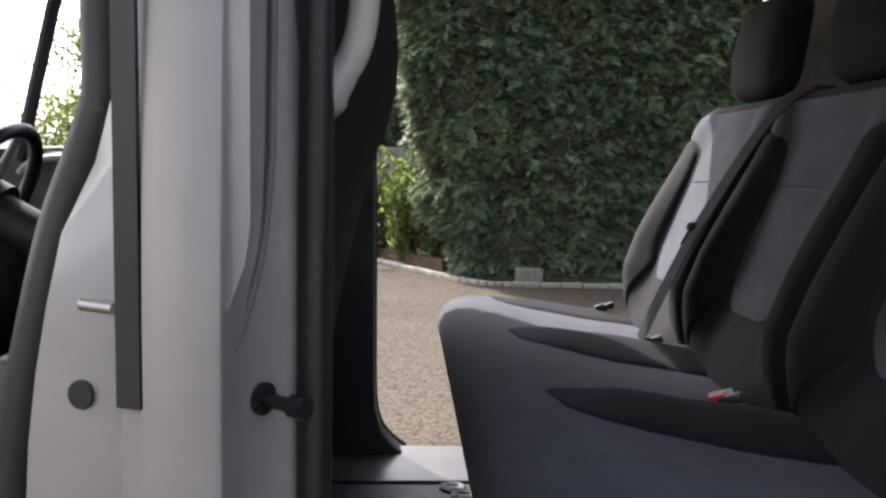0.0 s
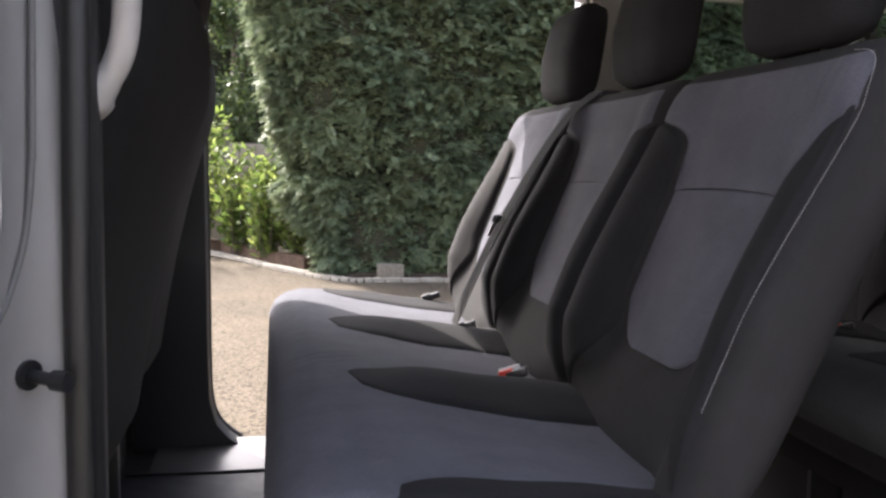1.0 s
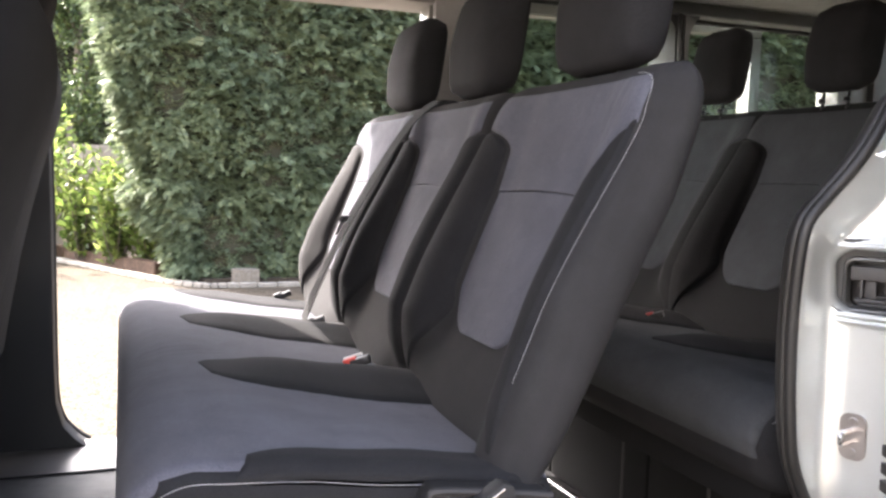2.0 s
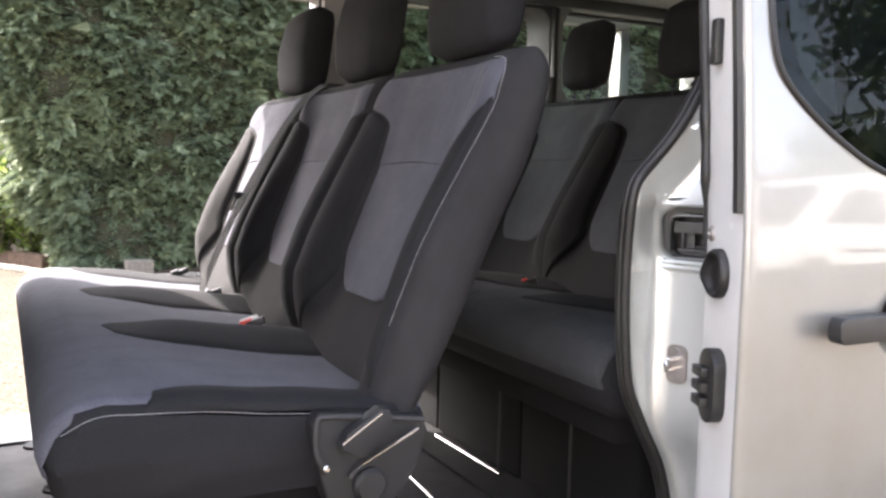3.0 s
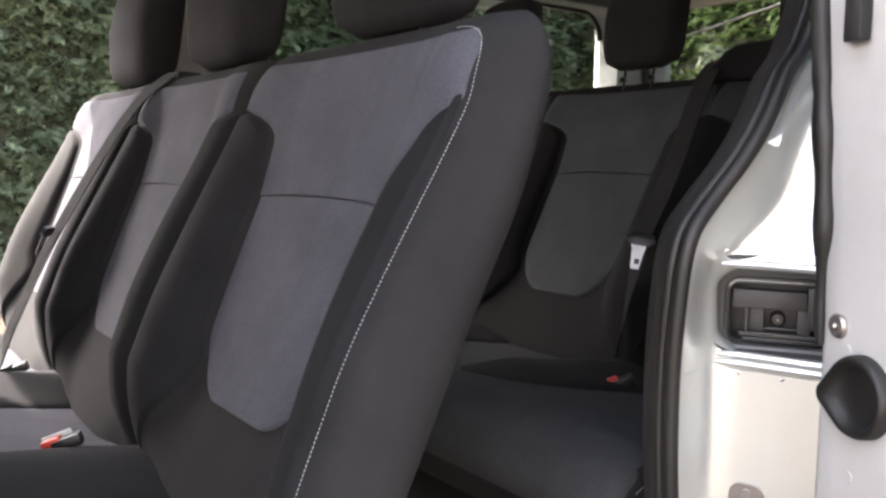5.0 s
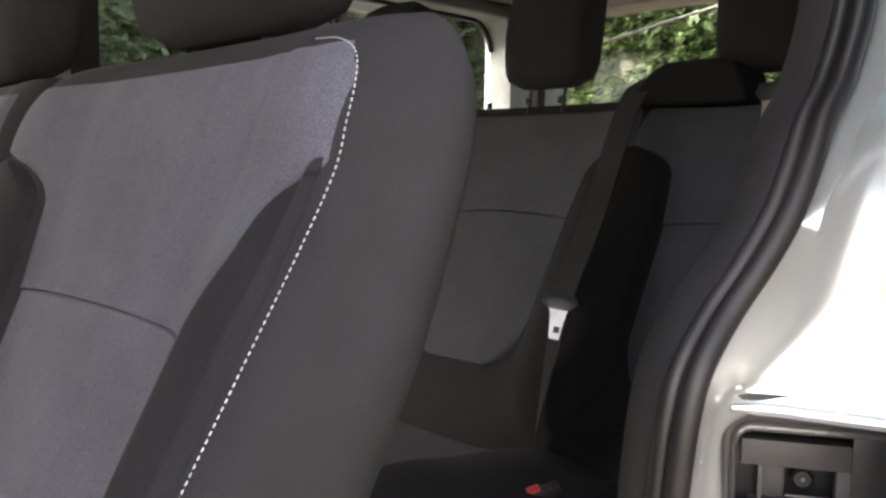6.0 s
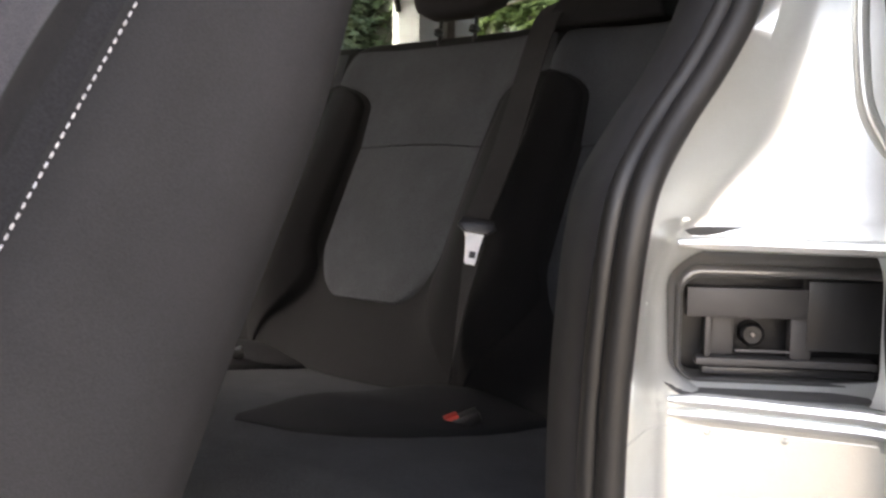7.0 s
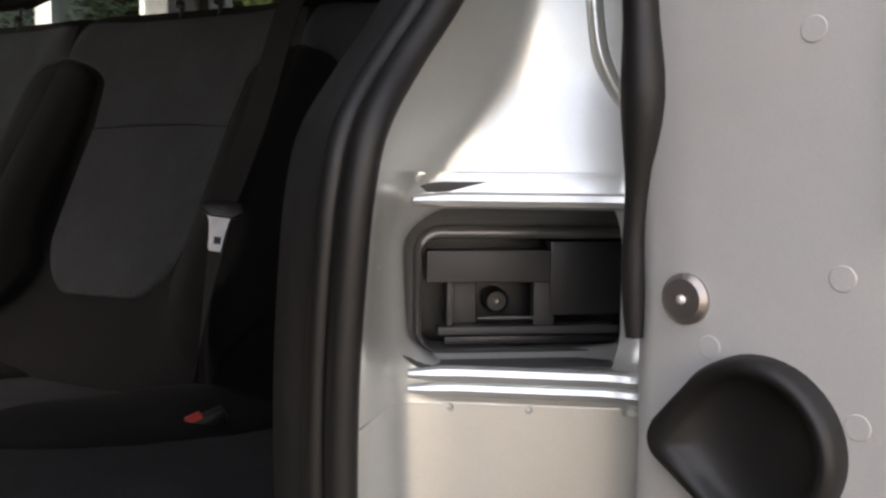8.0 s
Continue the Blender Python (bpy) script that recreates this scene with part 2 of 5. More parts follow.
def smooth_path(pts, n=6):
    """Catmull-Rom through the points."""
    P = [Vector(p) for p in pts]
    P = [P[0] * 2 - P[1]] + P + [P[-1] * 2 - P[-2]]
    out = []
    for i in range(1, len(P) - 2):
        a, b, c, d = P[i - 1:i + 3]
        for k in range(n):
            t = k / n
            out.append(0.5 * ((2 * b) + (c - a) * t + (2 * a - 5 * b + 4 * c - d) * t * t + (3 * b - a - 3 * c + d) * t ** 3))
    out.append(P[-2])
    return out


def tube(pts, r, segs=10, up=(0, 0, 1), flat=1.0, bm=None):
    """A rod along the points; r may be a list; flat squeezes it across 'up'."""
    P = [Vector(p) for p in pts]
    rings = []
    for i, p in enumerate(P):
        d = (P[min(i + 1, len(P) - 1)] - P[max(i - 1, 0)]).normalized()
        s = d.cross(Vector(up))
        s = s.normalized() if s.length > 1e-5 else d.orthogonal().normalized()
        u = s.cross(d).normalized()
        rr = r[i] if isinstance(r, (list, tuple)) else r
        rings.append([p + s * (rr * math.cos(a)) + u * (rr * flat * math.sin(a)) for a in [2 * math.pi * k / segs for k in range(segs)]])
    return loft(rings, bm=bm)


def ribbon(pts, across, width, thick=0.0015, turn=None):
    """A flat strap along the points, 'across' its width, turning to the direction 'turn' by its end."""
    P = [Vector(p) for p in pts]
    rings = []
    for i, p in enumerate(P):
        d = (P[min(i + 1, len(P) - 1)] - P[max(i - 1, 0)]).normalized()
        a = Vector(across) if turn is None else Vector(across).lerp(Vector(turn), i / (len(P) - 1))
        a = (a - d * a.dot(d)).normalized()
        n = d.cross(a).normalized()
        w, t = a * width / 2, n * thick / 2
        rings.append([p + w + t, p - w + t, p - w - t, p + w - t])
    return loft(rings)


def prism(poly, axis, a, b, bevel=0.0, segs=2):
    """A polygon given in the other two axes, pushed from a to b along axis."""
    def place(u, v, w):
        return {"x": (w, u, v), "y": (u, w, v), "z": (u, v, w)}[axis]
    bm = loft([[place(u, v, a) for u, v in poly], [place(u, v, b) for u, v in poly]])
    bmesh.ops.recalc_face_normals(bm, faces=bm.faces)
    if bevel:
        bmesh.ops.bevel(bm, geom=[e for e in bm.edges], offset=bevel, segments=segs, affect="EDGES", profile=0.6, clamp_overlap=True)
    return bm


def rounded(x0, x1, z0, z1, r, n=5):
    out = []
    for cx, cz, a0 in ((x1 - r, z1 - r, 0), (x0 + r, z1 - r, 90), (x0 + r, z0 + r, 180), (x1 - r, z0 + r, 270)):
        out += [(cx + r * math.cos(radians(a0 + 90 * k / n)), cz + r * math.sin(radians(a0 + 90 * k / n))) for k in range(n + 1)]
    return out


def disc(c, axis, r, depth, segs=20, dish=0.0, bevel=0.0):
    """A turned round piece: centre of its face, axis pointing out of the face."""
    ax = Vector(axis).normalized()
    s = ax.orthogonal().normalized()
    u = ax.cross(s)
    c = Vector(c)
    prof = [(r, -depth), (r, -bevel), (r - bevel, 0.0)]
    if dish:
        prof += [(r * 0.78, 0.0), (r * 0.62, -dish * 0.8), (r * 0.3, -dish)]
    rings = [[c + ax * h + (s * math.cos(a) + u * math.sin(a)) * q for a in [2 * math.pi * k / segs for k in range(segs)]] for q, h in prof]
    return loft(rings)


def sstep(a, b, x):
    t = min(1.0, max(0.0, (x - a) / (b - a)))
    return t * t * (3 - 2 * t)


def curve_of(zs, xs):
    """A smoothed piecewise function through the knots."""
    g = np.linspace(zs[0], zs[-1], 121)
    f = np.interp(g, zs, xs)
    k = np.ones(13) / 13
    f = np.convolve(np.pad(f, 6, mode="reflect", reflect_type="odd"), k, mode="valid")
    return lambda z: float(np.interp(z, g, f))

# ---------------------------------------------------------------- the place

# ---------------------------------------------------------------- ground, kerb, planting
def make_ground():
    xs = [-300, -60, -20, -8, -4, -2, 0, 2, 4, 6, 9, 14, 25, 70, 300]
    ys = [-300, -60, -20, -8, -4, -1, 1, 3, 5, 7, 9, 11, 14, 25, 70, 300]
    bm = bmesh.new()
    v = [[bm.verts.new((x, y, 0.012 * math.sin(x * 0.9) * math.sin(y * 0.7) if abs(x) < 20 and abs(y) < 20 else 0)) for y in ys] for x in xs]
    for i in range(len(xs) - 1):
        for j in range(len(ys) - 1):
            bm.faces.new((v[i][j], v[i + 1][j], v[i + 1][j + 1], v[i][j + 1]))
    tagged(part("ground", bm, GROUND), "tan stone-chip tarmac driveway in sun and shade", "driveway", kind="structure")


make_ground()

KERBLINE = smooth_path([(-3.2, 16.4, 0), (-1.6, 13.9, 0), (-0.4, 11.75, 0), (0.3, 10.35, 0), (0.85, 9.5, 0), (1.5, 9.38, 0), (3.5, 9.36, 0), (8.0, 9.33, 0)], 6)
kerb = thing("kerb", "pale concrete edging stones along the driveway", "kerb", kind="structure")
for a, b in zip(KERBLINE, KERBLINE[1:]):
    d = (b - a)
    n = Vector((-d.y, d.x, 0)).normalized() * 0.055
    g = d.normalized() * 0.004
    h = 0.052 + random.uniform(-0.006, 0.006)
    bm = loft([[a + g - n, a + g + n, a + g + n + Vector((0, 0, h)), a + g - n + Vector((0, 0, h))],
               [b - g - n, b - g + n, b - g + n + Vector((0, 0, h)), b - g - n + Vector((0, 0, h))]])
    bmesh.ops.recalc_face_normals(bm, faces=bm.faces)
    bmesh.ops.bevel(bm, geom=bm.edges[:], offset=0.008, segments=1, affect="EDGES")
    part("edging_stone", bm, KERB, kerb)

bed = thing("timber_bed_edge", "weathered dark timber sleepers edging the planting bed", "garden edging")
SLEEP = [(-3.3, 17.2), (-1.75, 14.75), (-0.62, 12.75), (-0.02, 11.45), (0.52, 10.55)]
for a, b in zip(SLEEP, SLEEP[1:]):
    a, b = Vector((*a, 0)), Vector((*b, 0))
    d = (b - a).normalized()
    n = Vector((-d.y, d.x, 0)) * -0.06
    bm = loft([[a + d * 0.006 - n, a + d * 0.006 + n, a + d * 0.006 + n + Vector((0, 0, 0.17)), a + d * 0.006 - n + Vector((0, 0, 0.175))],
               [b - d * 0.006 - n, b - d * 0.006 + n, b - d * 0.006 + n + Vector((0, 0, 0.165)), b - d * 0.006 - n + Vector((0, 0, 0.17))]])
    bmesh.ops.recalc_face_normals(bm, faces=bm.faces)
    bmesh.ops.bevel(bm, geom=bm.edges[:], offset=0.012, segments=2, affect="EDGES")
    part("sleeper", bm, SLEEPER, bed)
soil_poly = [(-3.2, 17.2), (-1.7, 14.75), (-0.57, 12.75), (0.03, 11.45), (0.55, 10.55), (0.95, 9.6), (9.0, 9.45), (9.0, 10.4), (1.6, 10.6), (1.2, 12.4), (1.0, 17.2)]
tagged(part("soil_bed", prism(soil_poly, "z", -0.05, 0.07), SOIL), "dark bare soil of the planting bed", "soil", kind="structure")

blk = box(-0.14, 0.14, -0.10, 0.10, 0.0, 0.15, 0.012)
ob = tagged(part("concrete_block", blk, BLOCKM), "small weathered concrete block standing by the kerb", "block")
ob.matrix_basis = pose(1.39, 9.50, 0.045, 0, 0, 4)


def leaf_mesh(name, base, out, length, width, count, droop, spread, mat, rng, parent=None, fold=0.25, cup=0.0):
    """Many leaves: count leaves round each base point, pointing about along out."""
    n = len(base)
    P = np.repeat(base, count, axis=0)
    D = np.repeat(out, count, axis=0) + rng.normal(0, spread, (n * count, 3))
    D[:, 2] -= droop
    D /= np.linalg.norm(D, axis=1, keepdims=True)
    P = P + rng.normal(0, length * 0.35, P.shape)
    L = length * rng.uniform(0.6, 1.25, (n * count, 1))
    W = width * rng.uniform(0.7, 1.2, (n * count, 1))
    R = rng.normal(0, 1, D.shape)
    S = np.cross(D, R)
    S /= np.linalg.norm(S, axis=1, keepdims=True) + 1e-9
    N = np.cross(S, D)
    v = np.stack([P, P + D * L * 0.45 + S * W * 0.5 + N * W * fold, P + D * L - N * L * cup, P + D * L * 0.45 - S * W * 0.5 + N * W * fold], 1).reshape(-1, 3)
    k = n * count
    f = np.arange(4 * k).reshape(k, 4)
    tri = np.stack([f[:, [0, 1, 2]], f[:, [0, 2, 3]]], 1).reshape(-1)
    me = bpy.data.meshes.new(name)
    me.vertices.add(4 * k)
    me.vertices.foreach_set("co", v.astype(np.float32).ravel())
    me.loops.add(6 * k)
    me.loops.foreach_set("vertex_index", tri.astype(np.int32))
    me.polygons.add(2 * k)
    me.polygons.foreach_set("loop_start", np.arange(0, 6 * k, 3, dtype=np.int32))
    me.update(calc_edges=True)
    me.validate()
    me.materials.append(mat)
    ob = new(name, me)
    if parent:
        ob.parent = parent
    return ob


def quads_object(name, v, k, mat, parent):
    f = np.arange(4 * k).reshape(k, 4)
    tri = np.stack([f[:, [0, 1, 2]], f[:, [0, 2, 3]]], 1).reshape(-1)
    me = bpy.data.meshes.new(name)
    me.vertices.add(4 * k)
    me.vertices.foreach_set("co", v.astype(np.float32).ravel())
    me.loops.add(6 * k)
    me.loops.foreach_set("vertex_index", tri.astype(np.int32))
    me.polygons.add(2 * k)
    me.polygons.foreach_set("loop_start", np.arange(0, 6 * k, 3, dtype=np.int32))
    me.update(calc_edges=True)
    me.validate()
    me.materials.append(mat)
    ob = new(name, me)
    ob.parent = parent
    return ob


def spray_mesh(name, base, out, rng, mat, parent, size=0.17, count=18, broad=1.0):
    """Flat fans of scale leaves, layered like the sprays of a clipped conifer."""
    n = len(base)
    yaw = rng.normal(0, 0.85, n)
    o = out / np.linalg.norm(out, axis=1, keepdims=True)
    d = np.stack([o[:, 0] * np.cos(yaw) - o[:, 1] * np.sin(yaw), o[:, 0] * np.sin(yaw) + o[:, 1] * np.cos(yaw), rng.normal(-0.22, 0.30, n)], 1)
    d /= np.linalg.norm(d, axis=1, keepdims=True)
    s = np.cross(d, np.array([0, 0, 1.0]) + rng.normal(0, 0.35, (n, 3)))
    s /= np.linalg.norm(s, axis=1, keepdims=True)
    nn = np.cross(s, d)
    L = size * rng.uniform(0.7, 1.35, (n, 1))
    V = []
    for k in range(count):
        u = (k + 0.5) / count
        side = 1 if k % 2 else -1
        phi = side * (0.85 - 0.60 * u) + rng.normal(0, 0.12, (n, 1))
        a = np.cos(phi) * d + np.sin(phi) * s
        c = -np.sin(phi) * d + np.cos(phi) * s
        b0 = base + d * L * (u - 0.35) - nn * L * 0.35 * (u - 0.3) ** 2
        ln = L * (0.46 - 0.24 * u) * rng.uniform(0.75, 1.2, (n, 1))
        w = ln * 0.125 * broad
        V.append(np.stack([b0, b0 + a * ln * 0.5 + c * w, b0 + a * ln - nn * ln * 0.18, b0 + a * ln * 0.5 - c * w], 1))
    v = np.stack(V, 1).reshape(-1, 3)
    return quads_object(name, v, n * count, mat, parent)


def fbm(p, s):
    return noise.fractal(Vector(p) * s, 0.9, 2.0, 4)


def hedge(name, label, run, face, height, density, seed, leaf=CONIFER):
    """A clipped conifer hedge. run: (start, end) along its face; face: function(u, z) -> point, outward direction."""
    rng = np.random.default_rng(seed)
    e = thing(name, label, "hedge")
    grid = []
    nu = max(12, int((run[1] - run[0]) * 4))
    for i in range(nu + 1):
        u = run[0] + (run[1] - run[0]) * i / nu
        row = []
        for k in range(25):
            z = height * k / 24
            p, o = face(u, z)
            row.append(Vector(p) - Vector(o) * (0.16 + 0.10 * fbm(p, 1.3)))
        grid.append(row)
    back = Vector(face(0.5 * (run[0] + run[1]), 1.0)[1]) * -1.1
    # Dark sheet behind the sprays stands for the shaded depth.
    part("hedge_core", sheet(grid, back), CORE_SHADE, e)
    pts, outs = [], []
    for (u0, u1, dens) in density:
        n = int((u1 - u0) * height * dens)
        for _ in range(n):
            u, z = rng.uniform(u0, u1), rng.uniform(0.02, height)
            p, o = face(u, z)
            f = fbm(p, 1.7)
            f2 = fbm((p[0] * 1.0, p[1], p[2] * 1.9), 3.6)
            d = -0.10 + 0.16 * f + 0.15 * f2 + rng.uniform(-0.06, 0.04)
            pts.append((p[0] + o[0] * d, p[1] + o[1] * d, p[2]))
            outs.append((o[0], o[1], o[2] + 0.25))
    lv = spray_mesh("hedge_foliage", np.array(pts), np.array(outs), rng, leaf, e, size=0.17, count=28, broad=0.85)
    back_pts = np.array(pts) - np.array(outs) * np.array([0.09, 0.09, 0.0]) + rng.normal(0, 0.05, (len(pts), 3))
    deep = spray_mesh("inner_foliage", back_pts, np.array(outs), rng, leaf, e, size=0.20, count=10, broad=2.0)
    deep["kind"] = "stuff"
    lv["kind"] = "stuff"
    return e


def front_face(u, z):
    """The clipped front, rounded and ragged at its free end."""
    lean = 0.34 * z ** 0.75 + 0.16 * noise.noise(Vector((0.0, 4.0, z * 1.7))) + 0.09 * noise.noise(Vector((3.0, 1.0, z * 4.3)))
    r = 0.55
    if u >= 0:
        return (0.62 + r - lean * math.exp(-u / 0.6) + u, 9.72, z), (0.0, -1.0, 0.0)
    a = min(1.0, -u / (r * 1.5708))
    t = a * 1.5708
    w = max(0.0, -u - r * 1.5708)
    return (0.62 + r - r * math.sin(t) - lean, 9.72 + r - r * math.cos(t) + w, z), (-math.sin(t), -math.cos(t), 0.0)


hedge("conifer_hedge", "tall dense dark green clipped conifer hedge behind the kerb", (-2.6, 12.5), front_face, 4.3,
      [(-2.6, -0.9, 420), (-0.9, 4.6, 880), (4.6, 12.5, 260)], 3)


def rear_face(u, z):
    return (9.4 + 0.1 * z, u, z), (-1.0, 0.0, 0.0)


hedge("conifer_hedge", "tall green conifer hedge closing the drive behind the van", (-2.0, 10.2), rear_face, 5.2, [(-2.0, 2.5, 90), (2.5, 8.5, 560), (8.5, 10.2, 90)], 5, REARLEAF)


def laurel(x, y, h, spread, seed, label):
    rng = np.random.default_rng(seed)
    e = thing("laurel_bush", label, "bush", "laurel bushes in the bed", at=(x, y, 0.06))
    base, out = [], []
    bm = bmesh.new()
    for k in range(26):
        a, lean = rng.uniform(0, 2 * math.pi), rng.uniform(0.15, 1.0)
        hh = h * rng.uniform(0.55, 1.05)
        tip = Vector((math.cos(a) * spread * lean, math.sin(a) * spread * lean, hh))
        pts = [Vector((tip.x * 0.15, tip.y * 0.15, 0)), Vector((tip.x * 0.7, tip.y * 0.7, hh * 0.5)), tip]
        path = smooth_path(pts, 5)
        tube(path, [0.009 - 0.0006 * i for i in range(len(path))], 5, bm=bm)
        for i in range(34):
            q = path[min(len(path) - 1, int((0.12 + 0.88 * i / 33) * (len(path) - 1) + 0.5))]
            b = rng.uniform(0, 2 * math.pi)
            base.append(tuple(q))
            out.append((math.cos(b) * 0.8, math.sin(b) * 0.8, 0.55))
    part("stem", bm, BARK, e)
    lf = leaf_mesh("foliage", np.array(base), np.array(out), 0.150, 0.062, 1, 0.0, 0.22, LAUREL, rng, e, fold=0.12, cup=0.12)
    lf["kind"] = "stuff"


laurel(-1.55, 13.6, 1.75, 0.55, 11, "bright green laurel bush with tall upright shoots")
laurel(-0.95, 12.8, 1.95, 0.50, 12, "tall sunlit laurel bush in the planting bed")
laurel(-0.42, 12.1, 1.55, 0.50, 13, "sunlit glossy laurel bush by the timber edge")
laurel(0.02, 11.35, 1.25, 0.45, 14, "low sunlit laurel bush by the timber edge")
laurel(0.42, 11.1, 1.35, 0.40, 15, "yellow-green laurel bush beside the conifer hedge")
laurel(-6.5, 15.8, 2.9, 0.75, 17, "sunlit green bush across the drive")
laurel(-5.6, 16.6, 2.7, 0.75, 18, "sunlit green bush across the drive")
laurel(-2.3, 15.0, 2.0, 0.60, 16, "laurel bush at the far end of the bed")

tagged(part("garden_wall", box(-0.9, 2.5, 14.2, 14.4, 0.0, 1.62, 0.015), RENDERW), "low tan rendered garden wall behind the bushes", "wall", kind="structure")
tagged(part("fence_post", box(-0.66, -0.58, 13.6, 13.68, 0.0, 1.92, 0.008), BLOCKM), "pale wooden post behind the laurels", "post")


def tree(x, y, h, seed, label, leaves, crown, size=0.09, lean=(0.2, 0.0), leaf=IVY):
    rng = np.random.default_rng(seed)
    e = thing("tree", label, "tree", at=(x, y, 0))
    bm = bmesh.new()
    trunk = smooth_path([(0, 0, 0), (lean[0] * 0.2, 0.02, h * 0.25), (lean[0] * 0.9, lean[1], h * 0.45), (lean[0], lean[1], h * 0.75), (lean[0] * 1.3, lean[1], h)], 6)
    tube(trunk, [0.12 * (1 - 0.75 * i / len(trunk)) for i in range(len(trunk))], 9, bm=bm)
    base, out = [], []
    for k in range(22):
        i = int(rng.uniform(0.25, 0.98) * (len(trunk) - 1))
        a = rng.uniform(0, 2 * math.pi)
        r = crown * rng.uniform(0.4, 1.0)
        p0 = trunk[i]
        p2 = p0 + Vector((math.cos(a) * r, math.sin(a) * r, rng.uniform(0.1, 0.9)))
        limb = smooth_path([p0, (p0 + p2) / 2 + Vector((0, 0, 0.12)), p2], 5)
        tube(limb, [0.03 * (1 - 0.8 * j / len(limb)) for j in range(len(limb))], 6, bm=bm)
        for _ in range(leaves):
            q = limb[int(rng.uniform(0.2, 1) * (len(limb) - 1))] + Vector(rng.normal(0, 0.16 * crown, 3))
            base.append(tuple(q))
            out.append(tuple(rng.normal(0, 1, 3) + np.array([0, 0, 0.3])))
    part("trunk", bm, BARK, e)
    lf = leaf_mesh("crown", np.array(base), np.array(out), size, size * 0.6, 2, 0.2, 0.4, leaf, rng, e)
    lf["kind"] = "stuff"


tree(-1.0, 15.2, 4.6, 21, "ivy-clad tree with a crooked pale trunk behind the laurels", 210, 0.85, lean=(0.45, 0))
tree(-2.6, 17.5, 5.5, 22, "leafy tree behind the planting bed", 260, 1.5)
tree(0.9, 16.8, 6.0, 23, "dense green tree behind the conifer hedge", 260, 1.6)
tree(-0.8, 19.5, 6.5, 24, "dense green tree at the back of the garden", 300, 1.9)
tree(-5.3, 15.6, 5.6, 25, "thin sunlit tree seen beyond the cab window", 170, 1.5, size=0.12, leaf=LAUREL)
tree(-9.6, 17.5, 3.0, 26, "small sunlit tree across the drive", 90, 1.3, size=0.12, leaf=LAUREL)


# ---------------------------------------------------------------- across the drive, out of view, added to reflect in the van's paint
ROOFT = stone_material("brown_roof_tile", (0.10, 0.06, 0.045), (0.20, 0.13, 0.10), 8.0)
WHITEW = stone_material("white_render", (0.62, 0.61, 0.59), (0.74, 0.73, 0.71), 5.0, b=0.2)
def window(x, y, z0, z1, w, parent):
    f = part("window", box(x - w, x + w, y - 0.02, y + 0.04, z0, z1, 0.02), WHITEW, parent)
    part("pane", box(x - w + 0.09, x + w - 0.09, y + 0.03, y + 0.045, z0 + 0.08, z1 - 0.08), CERAMIC, f)
    part("sill", box(x - w - 0.05, x + w + 0.05, y, y + 0.12, z0 - 0.05, z0, 0.01), KERB, f)


# House out of view, added as a sunlit white reflector for the pillar.
house = thing("house", "unseen white house with brown roof, added to reflect sunlight", "house")
part("wall", box(-14.5, -1.5, -15.0, -7.5, 0, 5.2, 0.02), WHITEW, house)
part("roof", prism([(-15.5, 5.2), (-7.1, 5.15), (-7.1, 5.23), (-11.1, 7.2), (-11.4, 7.2), (-15.5, 5.27)], "x", -14.9, -1.1, 0.02), ROOFT, house)
for x in (-12.5, -4.2):
    window(x, -7.5, 0.95, 2.15, 0.6, house)
    window(x, -7.5, 3.4, 4.5, 0.55, house)
# Garage out of view, added to brighten what the door reflects.
garage = thing("garage", "unseen low white garage, added for the door's reflections", "garage")
part("wall", box(3.2, 13, -14, -8.6, 0, 2.25, 0.02), WHITEW, garage)
part("roof", box(3.0, 13.2, -14.2, -8.4, 2.25, 2.40, 0.02), ROOFT, garage)
for x in (5.6, 9.8):
    gd = part("garage_door", box(x - 1.2, x + 1.2, -8.62, -8.56, 0.02, 2.0, 0.02), PALEPL, garage)
for k, (x, y) in enumerate(((5, -19), (11, -18), (17, -10), (20, -3))):
    tree(x, y, 8.0, 40 + k, "tall leafy tree beyond the garage", 170, 2.8, size=0.32)


def far_face(u, z):
    return (u, 18.6 + 0.05 * u, z), (0.0, -1.0, 0.0)


hedge("garden_hedge", "tall leafy hedge closing the back of the garden", (-5.0, 2.6), far_face, 6.0, [(-5.0, 2.6, 75)], 9)


# ---------------------------------------------------------------- a parked car across the drive
car = thing("parked_car", "white parked hatchback across the drive, in the sun", "car", at=(-4.6, 9.3, 0))
side = [(-2.0, 0.30), (1.95, 0.30), (2.0, 0.62), (1.85, 0.90), (0.95, 1.00), (0.35, 1.56), (-0.2, 1.64), (-1.2, 1.60), (-1.85, 1.08), (-2.02, 0.85)]
body = part("body", prism(side, "y", -0.85, 0.85, 0.06, 3), WHITEPAINT, car, "white painted body")
for y in (-0.853, 0.853):
    part("side_window", prism([(0.80, 1.04), (0.30, 1.50), (-0.2, 1.55), (-1.15, 1.52), (-1.55, 1.08)], "y", y - 0.004, y + 0.004), CERAMIC, body, "dark side window")
    for x in (-1.3, 1.25):
        w = part("wheel", disc((x, y, 0.31), (0, 1 if y > 0 else -1, 0), 0.31, 0.2, 28, bevel=0.02), RUBBER, car)
        part("rim", disc((x, y * 1.005, 0.31), (0, 1 if y > 0 else -1, 0), 0.2, 0.02, 20, dish=0.02, bevel=0.006), DULLST, w)

# a white van parked across the drive, mirrored in the sliding door's paint
pv = thing("parked_van", "white panel van parked across the drive, in the sun", "van", at=(9.6, -6.3, 0))
